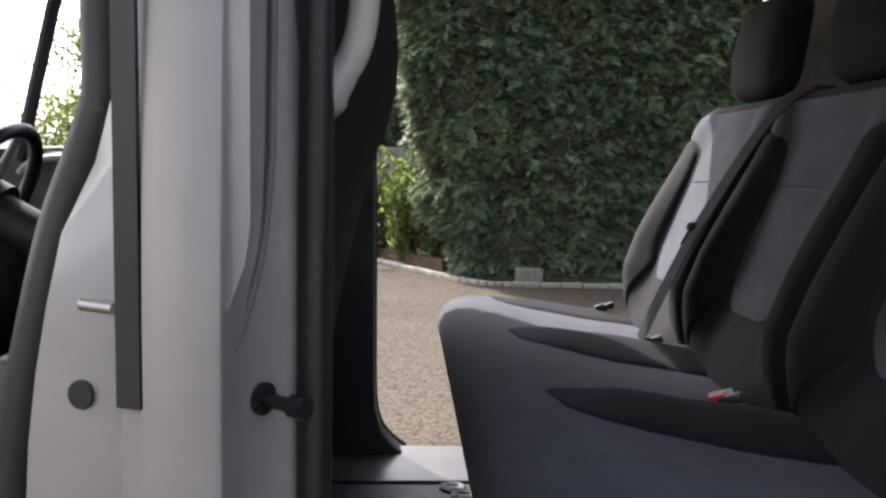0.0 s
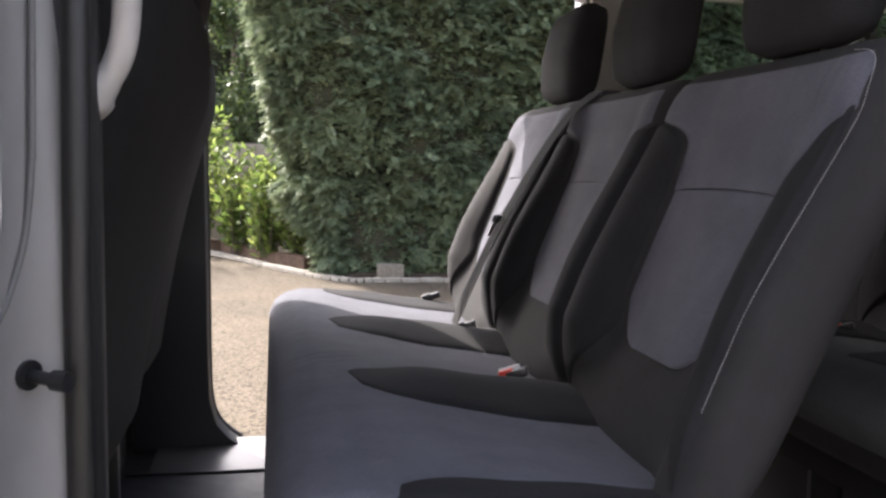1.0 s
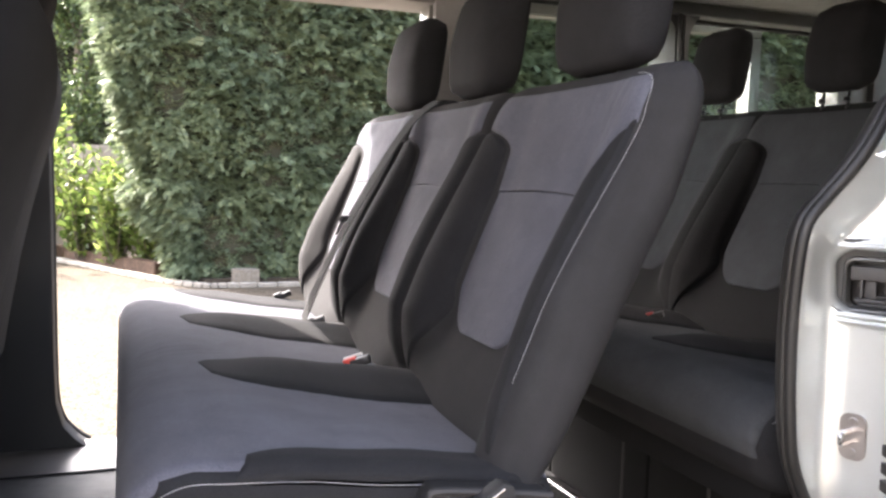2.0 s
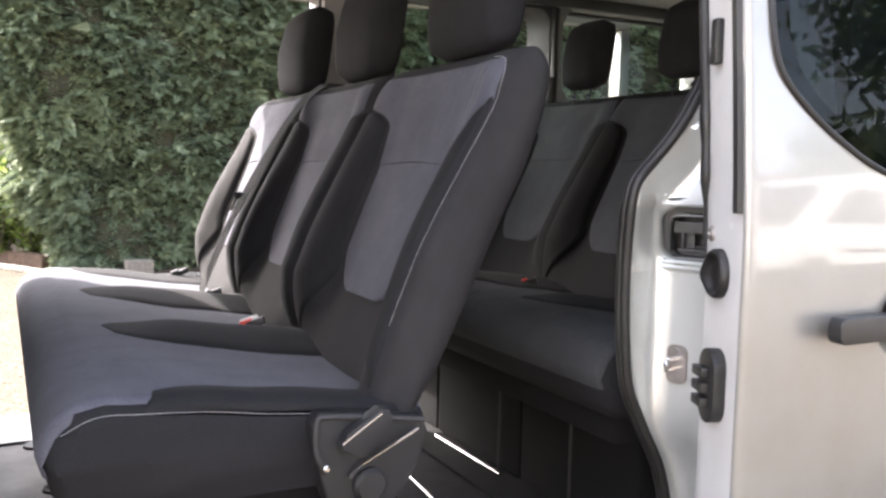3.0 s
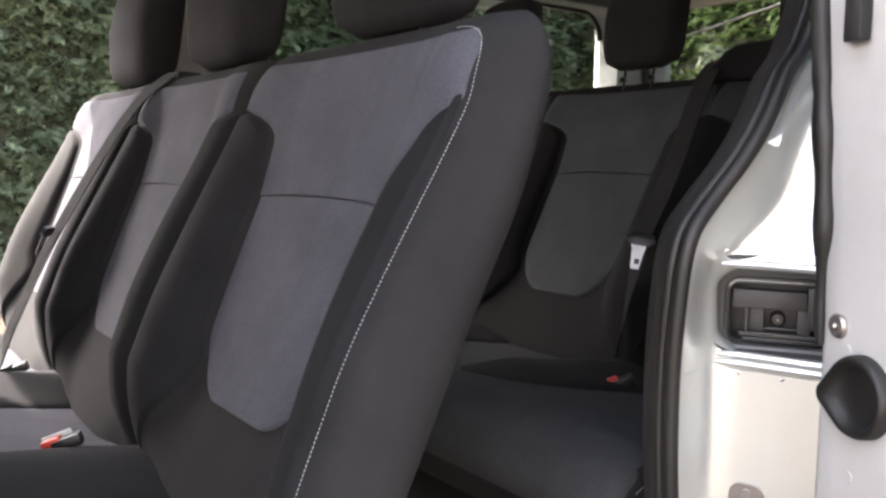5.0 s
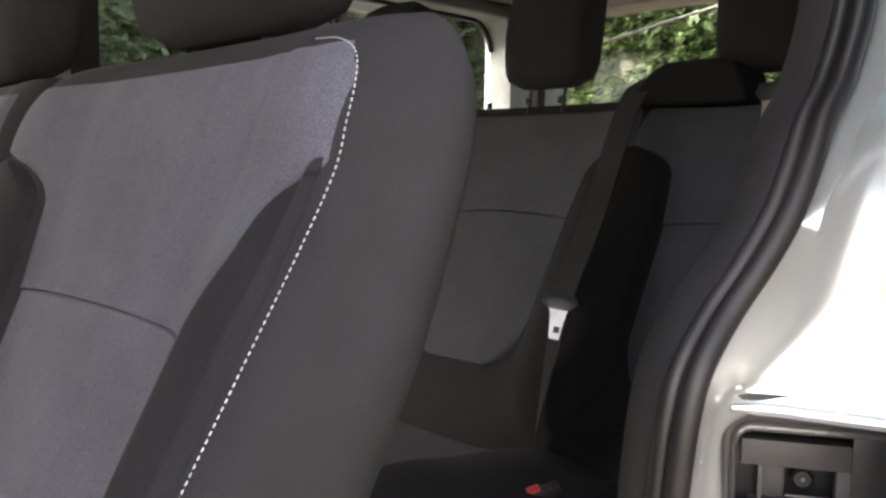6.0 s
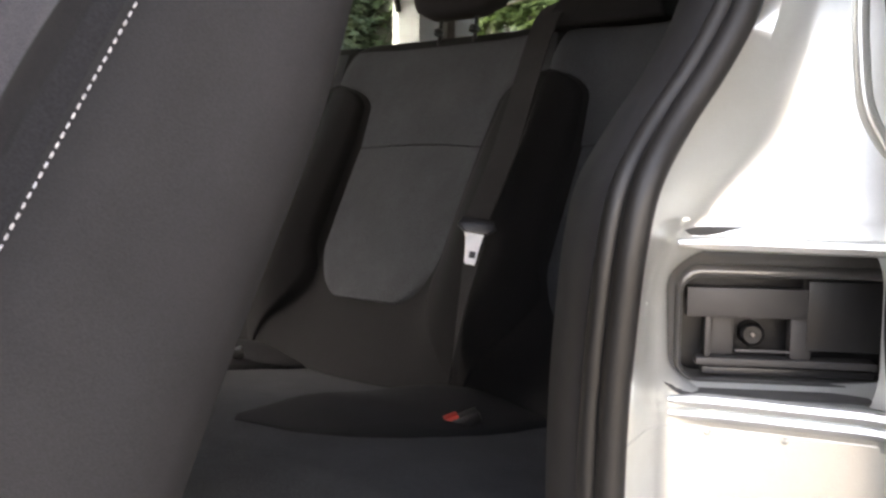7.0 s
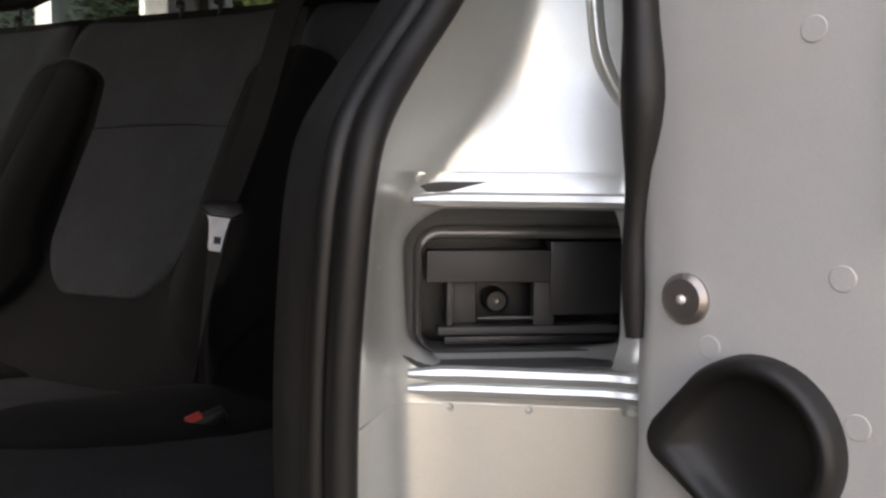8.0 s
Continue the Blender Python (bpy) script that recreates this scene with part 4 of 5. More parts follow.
for p, q in (((1.052, 1.565), (1.058, 1.252)), ((0.861, 1.325), (0.847, 1.15))):
    tagged(part("floor_rail", tube([(*p, FLOOR + 0.016), (*q, FLOOR + 0.016)], 0.005 if p[0] > 1 else 0.003, 8), STEEL), "bright metal seat rail strip on the dark floor", "seat rail", "floor rails")


# floor anchors for the bench, and pedestals under the cab seats
for x, y in ((0.15, 1.60), (0.145, 1.88), (0.12, 1.93)):
    an = thing("floor_anchor", "black recessed floor anchor with a steel pin", "floor anchor", "floor anchors", at=(x, y, FLOOR))
    part("cup", disc((0, 0, 0.006), (0, 0, 1), 0.032, 0.006, 20, dish=0.004, bevel=0.002), BLACKP, an)
    part("pin", tube([(-0.012, 0, 0.009), (0.012, 0, 0.009)], 0.003, 8), STEEL, an, "bright steel pin")
for y0, y1, lab in ((0.80, 1.58, "black pedestal under the cab bench"), (1.70, 2.06, "black pedestal under the driver's seat")):
    tagged(part("seat_pedestal", box(-0.70, -0.26, y0, y1, FLOOR, 0.80, 0.02), TRIM), lab, "seat base", "seat pedestals")

# Added black filler where the space under the rear bench lies in shade.
base = thing("underseat_box", "black box added to fill the dark space under the rear bench", "storage box")
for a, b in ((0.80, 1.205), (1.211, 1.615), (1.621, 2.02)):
    part("panel", box(1.08, 1.42, a, b, FLOOR + 0.012, 0.856, 0.012), UNDER_SHADE, base)

lever = thing("seat_adjuster", "black seat adjuster behind the cab bench with bright pins", "seat adjuster")
part("bracket", prism([(-0.262, 0.79), (-0.20, 0.785), (-0.198, 0.83), (-0.214, 0.86), (-0.222, 0.905), (-0.262, 0.91)], "y", 1.585, 1.612, 0.004), BLACKP, lever)
part("grip", tube(smooth_path([(-0.250, 1.575, 0.918), (-0.222, 1.57, 0.922), (-0.196, 1.57, 0.909)], 4), 0.006, 8), DULLST, lever, "bright grip")
part("pin", tube([(-0.232, 1.58, 0.800), (-0.196, 1.575, 0.793)], 0.006, 8), STEEL, lever, "bright steel pin")
part("spring", tube(smooth_path([(-0.225, 1.578, 0.88), (-0.205, 1.574, 0.86), (-0.212, 1.576, 0.83), (-0.226, 1.578, 0.81)], 4), 0.004, 8), BLACKP, lever)
part("foot", box(-0.262, -0.20, 1.588, 1.610, FLOOR, 0.79, 0.004), BLACKP, lever)

# ---------------------------------------------------------------- belts and buckles
def buckle(x, y, z, turn, label, red=True, edge=False):
    e = thing("belt_buckle", label, "seat belt buckle", "seat belt buckles", at=(x, y, z))
    e.rotation_euler = (0, radians(-20), radians(turn))
    part("stalk", box(-0.035, 0.0, -0.011, 0.011, -0.03, -0.004, 0.004), BLACKP, e)
    part("body", box(-0.012, 0.04, -0.015, 0.015, -0.012, 0.010, 0.005), BLACKP, e)
    part("release_button", box(-0.028, 0.006, -0.0125, 0.0125, -0.006, 0.0155, 0.003), RED if red else BLACKP, e, "red release button" if red else "")
    if edge:
        part("latch_mouth", box(-0.030, 0.022, 0.0128, 0.0185, 0.004, 0.0180, 0.0015), WHITEPL, e, "white plastic buckle edge")
    e.scale = (0.68, 0.68, 0.68)
    return e


def tongue(p, lean, mat, parent, size=1.0):
    c = Vector(p)
    blade = [(-0.0165, 0.006), (-0.0125, -0.004), (-0.0105, -0.022), (-0.0095, -0.036), (-0.0075, -0.040), (0.0075, -0.040), (0.0095, -0.036), (0.0105, -0.022), (0.0125, -0.004), (0.0165, 0.006)]
    t = part("tongue", prism(blade, "x", -0.0013, 0.0013, 0.0004, 1), mat, parent, "bright steel buckle tongue")
    t.matrix_basis = Matrix.Translation(c) @ lean @ Matrix.Scale(size, 4)
    part("slot", box(-0.0018, 0.0018, -0.0042, 0.0042, -0.031, -0.022), BLACKP, t)
    part("tongue_grip", prism([(-0.026, 0.012), (-0.024, 0.016), (-0.020, 0.024), (0.020, 0.024), (0.024, 0.016), (0.026, 0.012), (0.014, 0.003), (-0.014, 0.003)], "x", -0.005, 0.005, 0.0015), BLACKP, t, "black plastic tongue grip")
    return t


belt = thing("seat_belt", "black webbing seat belt hanging down the bench back", "seat belt")
part("webbing", ribbon(smooth_path([(0.772, 1.60, 1.464), (0.738, 1.60, 1.456), (0.672, 1.612, 1.385), (0.563, 1.622, 1.200), (0.500, 1.640, 1.06), (0.470, 1.665, 0.968)], 6), (0, 1, 0.15), 0.046), WEB, belt)
tongue((0.541, 1.612, 1.190), Matrix.Rotation(radians(-35), 4, "Z") @ Matrix.Rotation(radians(26), 4, "Y"), DULLST, belt, 0.75)
part("belt_outlet", box(0.745, 0.795, 1.565, 1.64, 1.440, 1.466, 0.01), HEADR, belt, "black plastic belt outlet")

belt = thing("seat_belt", "black webbing seat belt over the rear bench, bright tongue", "seat belt")
part("webbing", ribbon(smooth_path([(1.66, 1.145, 1.525), (1.60, 1.150, 1.482), (1.50, 1.142, 1.304), (1.432, 1.147, 1.186)], 6), (0.1, 1, 0.1), 0.044), WEB, belt)
part("webbing", ribbon(smooth_path([(1.418, 1.128, 1.196), (1.392, 1.120, 1.14), (1.378, 1.124, 1.08), (1.362, 1.130, 0.985)], 6), (0.2, 1, 0.1), 0.042, turn=(0.82, 0.57, 0)), WEB, belt, "twisted lower run of webbing")
tongue((1.398, 1.118, 1.178), Matrix.Rotation(radians(41), 4, "Z") @ Matrix.Rotation(radians(20), 4, "Y") @ Matrix.Rotation(radians(9), 4, "X"), BRIGHT, belt)
part("belt_outlet", prism([(0.965, 1.478), (0.968, 1.50), (0.985, 1.536), (1.005, 1.544), (1.095, 1.544), (1.122, 1.532), (1.165, 1.492), (1.17, 1.478)], "x", 1.615, 1.70, 0.008, 3), BLACK_SHADE, belt, "padded black belt outlet")

buckle(0.474, 1.222, 0.968, -25, "red-buttoned black buckle on the bench cushion", edge=True)
buckle(0.500, 1.700, 0.958, -15, "black buckle between the bench backs", False)
buckle(0.495, 2.095, 0.962, 0, "black buckle at the bench's outer edge", False)
buckle(1.250, 1.026, 0.978, -40, "red-buttoned buckle on the rear cushion")
buckle(1.278, 1.502, 0.978, -40, "buckle lying on the rear cushion")

belt = thing("seat_belt", "black webbing belt hanging on the pillar trim", "seat belt")
part("webbing", ribbon(smooth_path([(1.300, 0.738, 1.66), (1.302, 0.750, 1.52), (1.305, 0.765, 1.42), (1.315, 0.760, 1.20), (1.33, 0.735, 0.95)], 5), (1, 0.2, 0), 0.044), WEB, belt)
tongue((1.290, 0.775, 1.445), Matrix.Rotation(radians(-30), 4, "Z") @ Matrix.Rotation(radians(8), 4, "Y"), DULLST, belt, 0.85)
part("guide_ring", tube(smooth_path([(1.27, 0.735, 1.655), (1.27, 0.755, 1.662), (1.33, 0.755, 1.662), (1.33, 0.735, 1.655)], 4), 0.006, 8), BLACKP, belt)

# ---------------------------------------------------------------- the van
van = thing("van", "silver passenger van with both side doors slid open", "van")
YN, YF = 0.53, 2.385   # outer faces of the two sides
part("floor_pan", box(-1.7, 2.68, 0.64, 2.24, 0.50, FLOOR, 0.006), MAT, van, "black rubber floor mat")
part("roof", box(-1.35, 2.72, 0.60, 2.32, 1.93, 1.965, 0.015), SILVER, van)
part("headliner", box(-1.30, 2.66, 0.66, 2.24, 1.885, 1.926, 0.012), HEADLINER, van, "pale grey felt headliner")

# boot carpet and rear floor
part("boot_mat", box(0.98, 2.60, 0.72, 2.18, FLOOR + 0.002, FLOOR + 0.012, 0.004), CARPET, van, "dark ribbed carpet")


SEAL_KNOTS = [(1.075, 0.612, 1.80), (1.068, 0.607, 1.62), (1.055, 0.602, 1.505), (1.030, 0.603, 1.44), (1.003, 0.603, 1.41), (0.983, 0.602, 1.38),
              (0.965, 0.604, 1.35), (0.946, 0.611, 1.32), (0.924, 0.620, 1.29), (0.898, 0.623, 1.26), (0.890, 0.626, 1.23), (0.889, 0.630, 1.19),
              (0.890, 0.634, 1.14), (0.892, 0.636, 1.08), (0.896, 0.636, 1.012), (0.907, 0.636, 0.94), (0.938, 0.636, 0.874), (0.977, 0.636, 0.80), (1.0, 0.636, 0.70), (1.0, 0.636, 0.60)]


def seal_line(dx=0.0, dy=0.0):
    """The curve of the doorway's edge, shifted in plan."""
    return [Vector((x + dx, y + dy, z)) for x, y, z in SEAL_KNOTS]


# rear pillar of the near doorway: a swept pressing from the seal out to the skin
def jamb_rows():
    rows = []
    for p in smooth_path(seal_line(), 6):
        x, y, z = p
        tum = 0.16 * max(0.0, z - 1.2) ** 1.3
        slide = min(0.20, max(0.0, z - 1.25))
        bend = 0.957 + 0.034 * sstep(1.205, 1.295, z) + 0.066 * slide
        bend = 0.5 * (bend + x + 0.026 + math.hypot(bend - x - 0.026, 0.012))
        by = max(0.637 - 0.028 * sstep(1.195, 1.295, z) - 0.20 * slide, 0.534 + tum)
        drop = by - (0.514 + tum)
        r = [(x + 0.006, y + 0.006), (x + 0.009, y - 0.002), (x + 0.016, y - 0.003), (bend - 0.018, by + 0.0015), (bend - 0.006, by), (bend + 0.002, by - 0.006)]
        r += [(bend + 0.002 + 0.33 * q * drop, by - q * drop) for q in (0.20, 0.55, 0.85, 0.96)] + [(bend + 0.135, by - drop), (bend + 0.30, by - drop - 0.004)]
        rows.append([Vector((a, b, z)) for a, b in r])
    return rows


JR = jamb_rows()
ZP0, ZP1 = 1.137, 1.222


def row_at(z):
    rows = sorted(JR, key=lambda r: r[0].z)
    for a, b in zip(rows, rows[1:]):
        if a[0].z <= z <= b[0].z:
            t = (z - a[0].z) / max(1e-9, b[0].z - a[0].z)
            return [p.lerp(q, t) for p, q in zip(a, b)]
    return rows[-1]


ZA, ZB = 1.117, 1.2425
up = [r for r in JR if r[0].z > 1.2435] + [row_at(1.2395)]
dn = [row_at(1.1200)] + [r for r in JR if r[0].z < 1.116]


def along(row, s):
    """The point at share s of a row's way from the seal to the skin."""
    line = smooth_path(row, 4)
    seg = [0.0]
    for a, b in zip(line, line[1:]):
        seg.append(seg[-1] + (b - a).length)
    d = max(0.0, min(1.0, s)) * seg[-1]
    for k in range(len(line) - 1):
        if d <= seg[k + 1] or k == len(line) - 2:
            return line[k].lerp(line[k + 1], (d - seg[k]) / max(1e-9, seg[k + 1] - seg[k]))


def press(s, z, sink=0.0):
    """A point of the pressing, sunk inwards along its normal."""
    row = row_at(z)
    p, q = along(row, s - 0.01), along(row, s + 0.01)
    t = (q - p).normalized()
    return along(row, s) + Vector((-t.y, t.x, 0)) * sink


def pocket_ring():
    """The pressing round the rail pocket: flat outside, rolled over the hole's rounded edge."""
    s0, s1 = 0.158, 0.46
    wide = 0.42
    bm = bmesh.new()
    loops = []
    cs, cz = 0.5 * (s0 + s1), 0.5 * (ZP0 + ZP1)
    for grow, sink in ((1.0, 0.0006), (0.85, 0.0006), (0.7, 0.0006), (0.55, 0.0006), (0.4, 0.0006), (0.25, 0.0006), (0.12, 0.0005), (0.0150, 0.0003), (0.0100, 0.0), (0.0065, 0.0004), (0.0038, 0.0016), (0.0016, 0.0040), (0.0004, 0.0075), (0.0, 0.0125), (0.0, 0.020)):
        g = grow if grow < 0.1 else 0.0150
        path = rounded(s0 * wide - g, s1 * wide + g, ZP0 - g, ZP1 + g, 0.022 + 0.6 * g, 8)
        pts = []
        n = len(path)
        for k in range(n):
            (a, z), (a2, z2) = path[k], path[(k + 1) % n]
            m = 36 if k % 9 == 8 else 1
            for h in range(m):
                pts.append((a + (a2 - a) * h / m, z + (z2 - z) * h / m))
        if grow > 0.1:
            out = []
            for a, z in pts:
                da, dz = a - cs * wide, z - cz
                k = min(((1.0 if da > 0 else 0.0) * wide - cs * wide) / da if abs(da) > 1e-7 else 9e9, ((ZB if dz > 0 else ZA) - cz) / dz if abs(dz) > 1e-7 else 9e9)
                out.append((a + da * (k - 1) * grow, z + dz * (k - 1) * grow))
            pts = out
        loops.append([bm.verts.new(press(a / wide, z, sink)) for a, z in pts])
    for A, B in zip(loops, loops[1:]):
        n = len(A)
        for k in range(n):
            bm.faces.new((A[k], A[(k + 1) % n], B[(k + 1) % n], B[k]))
    return bm


pillar = part("rear_door_pillar", sheet(up, (0.004, 0.006, 0)), JAMB_LIT, van, "silver-painted pressed steel door pillar", soft=50)
part("pillar_lower", sheet(dn, (0.004, 0.006, 0)), JAMB_LIT, pillar, soft=50)
part("pillar_web", pocket_ring(), JAMB_LIT, pillar, "pressed steel round the rail pocket", soft=60)
# pocket: lips, inner walls, rail and roller arm
a, b = row_at(ZP1), row_at(ZP0)


def lip(r, z, rad, name, label):
    line = [along(r, 0.15 + 0.055 * k) for k in range(11)]
    pts = [Vector((p.x - 0.002, p.y - 0.002, z + 0.006 * sstep(8, 10, k))) for k, p in enumerate(line)]
    part(name, tube(smooth_path(pts, 3), [rad * min(1.0, 0.45 + 0.3 * k) for k in range(31)], 8), JAMB_LIT, pillar, label)


lip(a, ZP1 + 0.003, 0.0042, "pocket_lip", "rolled upper lip of the rail pocket")
lip(b, ZP0 - 0.001, 0.0044, "pocket_lip", "bright lower lip of the rail pocket")
lip(b, ZP0 - 0.009, 0.0038, "pocket_lip", "bright lower lip of the rail pocket")
RA, RI = Vector((0.531, -0.848, 0)), Vector((0.848, 0.531, 0))     # along the rail, and inwards
RAIL = Matrix((( RA.x, RI.x, 0, 0.986), (RA.y, RI.y, 0, 0.637), (0, 0, 1, 0), (0, 0, 0, 1)))


def rail_box(name, a0, a1, d0, d1, z0, z1, mat, label="", bevel=0.001):
    bm = box(a0, a1, d0, d1, z0, z1, bevel)
    bmesh.ops.transform(bm, matrix=RAIL, verts=bm.verts)
    return part(name, bm, mat, pillar, label)


def pocket_cove():
    """The painted lining, coloured dark for its shade: rounded rings that shrink and sink into the pocket."""
    loops = []
    for q, d in ((-0.012, -0.027), (-0.005, -0.0235), (0.0, -0.019), (0.001, -0.014), (0.0035, -0.010), (0.0075, -0.0075), (0.0105, -0.0070), (0.0118, -0.0045), (0.0130, -0.0070), (0.0155, -0.0085), (0.0180, -0.0075), (0.0192, -0.0030), (0.0196, 0.020)):
        path = rounded(-0.015 + 0.6 * q, 0.128 - 0.3 * q, 1.139 + 0.2 * q, 1.2225 - q, 0.020 - 0.5 * q, 8)
        loops.append([RAIL @ Vector((u, d, z)) for u, z in path])
    return loft(loops, caps=False)


part("pocket_cove", pocket_cove(), POCKET_SHADE, pillar, "painted lining of the rail pocket, darkened for its shade", soft=60)
bm = sheet([[RAIL @ Vector((u, d, z + 0.004 * sstep(0.085, 0.115, u))) for u in (0.002, 0.02, 0.05, 0.08, 0.10, 0.115)] for d, z in ((-0.022, 1.1365), (-0.014, 1.1385), (-0.007, 1.1420), (-0.004, 1.1428), (-0.002, 1.1415))], (0, 0, -0.002))
part("pocket_ledge", bm, JAMB_LIT, pillar, "painted ledge of the rail pocket", soft=50)
# Black sheet in place of the pocket's unlit depth.
rail_box("pocket_back", -0.03, 0.15, 0.034, 0.038, 1.12, 1.24, BLACKP, "black sheet standing for the pocket's shaded depth")
rail_box("rail_top", -0.0005, 0.0685, 0.0, 0.012, 1.179, 1.1968, RAILP, "dark grey sliding-door rail cover", 0.0014)
rail_box("rail_top", 0.0690, 0.135, 0.003, 0.016, 1.160, 1.2015, BLACKP)
rail_box("rail_foot", 0.006, 0.108, 0.0, 0.014, 1.1500, 1.1545, RAILP)
rail_box("rail_foot", 0.010, 0.108, 0.004, 0.014, 1.1440, 1.1485, BLACKP)
rail_box("roller_guard", 0.0110, 0.0145, 0.003, 0.020, 1.1545, 1.179, RAILP, "grey roller guard")
rail_box("roller_box", 0.0150, 0.0290, 0.012, 0.016, 1.1545, 1.179, RAILP)
rail_box("roller_box", 0.0600, 0.0720, 0.004, 0.014, 1.1545, 1.179, RAILP)
rail_box("roller_edge", 0.0290, 0.0600, 0.004, 0.007, 1.1580, 1.1592, MIDTRIM, "", 0.0004)
rc = RAIL @ Vector((0.042, 0.020, 1.1655))
rl = part("roller", disc(rc, -RI, 0.0075, 0.012, 16, bevel=0.002), BLACKP, pillar, "black guide roller")
part("roller_pin", disc(rc - RI * 0.001, -RI, 0.0016, 0.002, 10, bevel=0.0006), DULLST, rl)
for q in (0.20, 0.29):
    p = press(q, 1.1176)
    part("rivet_dimple", disc(p - RI * 0.0016, -RI, 0.0050, 0.006, 16, bevel=0.0046), JAMB_LIT, pillar)
for x, z in ((0.958, 1.238), (0.972, 1.231), (0.931, 1.193)):
    part("weld_dimple", disc((x, 0.6358 - 0.028 * sstep(1.195, 1.295, z), z), (-0.1, -1, 0), 0.0042, 0.004, 14, bevel=0.0038), JAMB_LIT, pillar)
part("pressed_bead", tube(smooth_path([(1.016, 0.5600, 1.46), (1.012, 0.5570, 1.36), (1.0105, 0.5545, 1.326), (1.011, 0.5510, 1.301), (1.014, 0.5430, 1.282), (1.018, 0.5330, 1.266), (1.024, 0.5240, 1.256), (1.08, 0.516, 1.252)], 6), 0.0045, 12), JAMB_LIT, pillar, "pressed bead in the painted pillar")
# striker
st = part("striker_plate", prism(rounded(-0.017, 0.017, -0.030, 0.030, 0.012), "y", -0.003, 0.0), DULLST, pillar, "worn steel striker plate")
st.matrix_basis = pose(0.9700, 0.600, 0.980, 0, 0, -72)
s1 = part("striker_bar", tube(smooth_path([(-0.004, 0.0, 0.0065), (-0.004, -0.024, 0.0065), (-0.004, -0.024, -0.0065), (-0.004, 0.0, -0.0065)], 4), 0.0042, 8), STEEL, st)
for z in (-0.02, 0.02):
    part("striker_screw", disc((0, -0.004, z), (0, -1, 0), 0.006, 0.003, 12, bevel=0.001), DULLST, st)

# the doorway's rubber seal: a round bead and the lip behind it
part("door_seal", tube(smooth_path(seal_line(0.0, -0.002), 6), 0.0078, 12, up=(0, 1, 0)), RUBBER, van, "black rubber door seal")
part("door_seal", tube(smooth_path(seal_line(-0.001, 0.0105), 6), 0.0062, 10, up=(0, 1, 0)), RUBBER, van, "black rubber door seal lip")
# inner trim behind the seal
rows = []
for p in smooth_path(seal_line(), 6):
    rows.append([Vector((p.x + 0.002, p.y + 0.016, p.z)), Vector((p.x + 0.008, p.y + 0.028, p.z)), Vector((p.x + 0.026, p.y + 0.050, p.z)), Vector((p.x + 0.09, p.y + 0.068, p.z)), Vector((max(p.x + 0.2, 1.25), 0.712, p.z))])
part("pillar_trim", sheet(rows, (0, 0.004, 0)), TRIM, van, "dark grey pillar trim")

# near rear quarter: skin, inner trim with a window
def wall_frame(x0, x1, z0, z1, wx0, wx1, wz0, wz1, ya, yb, r, mat, name, parent, label=""):
    """A wall panel in the x-z plane with a rounded window through it."""
    hole = rounded(wx0, wx1, wz0, wz1, r, 6)
    rim = []
    cx, cz = 0.5 * (wx0 + wx1), 0.5 * (wz0 + wz1)
    for x, z in hole:
        dx, dz = x - cx, z - cz
        k = min(((x1 - cx) if dx > 0 else (x0 - cx)) / dx if abs(dx) > 1e-6 else 9e9, ((z1 - cz) if dz > 0 else (z0 - cz)) / dz if abs(dz) > 1e-6 else 9e9)
        rim.append((cx + dx * k, cz + dz * k))
    bm = bmesh.new()
    n = len(hole)
    V = [[bm.verts.new((x, y, z)) for x, z in ring] for ring, y in ((hole, ya), (rim, ya), (rim, yb), (hole, yb))]
    for q in range(4):
        A, B = V[q], V[(q + 1) % 4]
        for i in range(n):
            j = (i + 1) % n
            bm.faces.new((A[i], A[j], B[j], B[i]))
    return part(name, bm, mat, parent, label, soft=30)


wall_frame(1.26, 2.66, FLOOR, 1.89, 1.36, 2.45, 1.42, 1.80, 0.62, 0.715, 0.07, TRIM, "side_trim_near", van, "dark grey moulded side trim")
part("side_glass_near", box(1.33, 2.48, 0.60, 0.604, 1.39, 1.83), TINT, van, "tinted side window")
wall_frame(1.20, 2.66, 0.30, 1.93, 1.34, 2.47, 1.40, 1.82, 0.512, 0.60, 0.08, SILVER, "side_skin_near", van)

# far side: doorway from -0.07 to 0.93, pillar, quarter with two windows, closed cab door
part("far_pillar", prism([(0.945, 2.22), (0.945, 2.31), (0.985, 2.345), (1.02, 2.385), (1.12, 2.385), (1.12, 2.22)], "z", 0.45, 1.90, 0.006), SILVER, van, "silver door pillar")
part("far_pillar_trim", box(0.955, 1.14, 2.195, 2.222, FLOOR, 1.88, 0.008), PALEPL, van, "pale grey pillar trim")
wall_frame(1.12, 1.825, FLOOR, 1.885, 1.20, 1.795, 1.50, 1.835, 2.20, 2.35, 0.05, TRIM, "side_trim_far", van, "dark grey moulded side trim")
wall_frame(1.825, 2.68, FLOOR, 1.885, 1.815 + 0.012, 2.487, 1.475, 1.875, 2.190, 2.199, 0.10, MIDTRIM, "side_panel_far", van, "grey moulded side panel")
wall_frame(1.825, 2.68, FLOOR, 1.885, 1.850, 2.562, 1.50, 1.866, 2.20, 2.35, 0.10, MIDTRIM, "side_trim_far", van, "grey moulded side trim")
wall_frame(1.12, 2.68, 0.30, 1.93, 1.18, 2.575, 1.48, 1.88, 2.362, 2.385, 0.09, SILVER, "side_skin_far", van)
part("side_glass_far", box(1.16, 2.60, 2.352, 2.356, 1.46, 1.90), DIM, van, "lightly tinted side window")
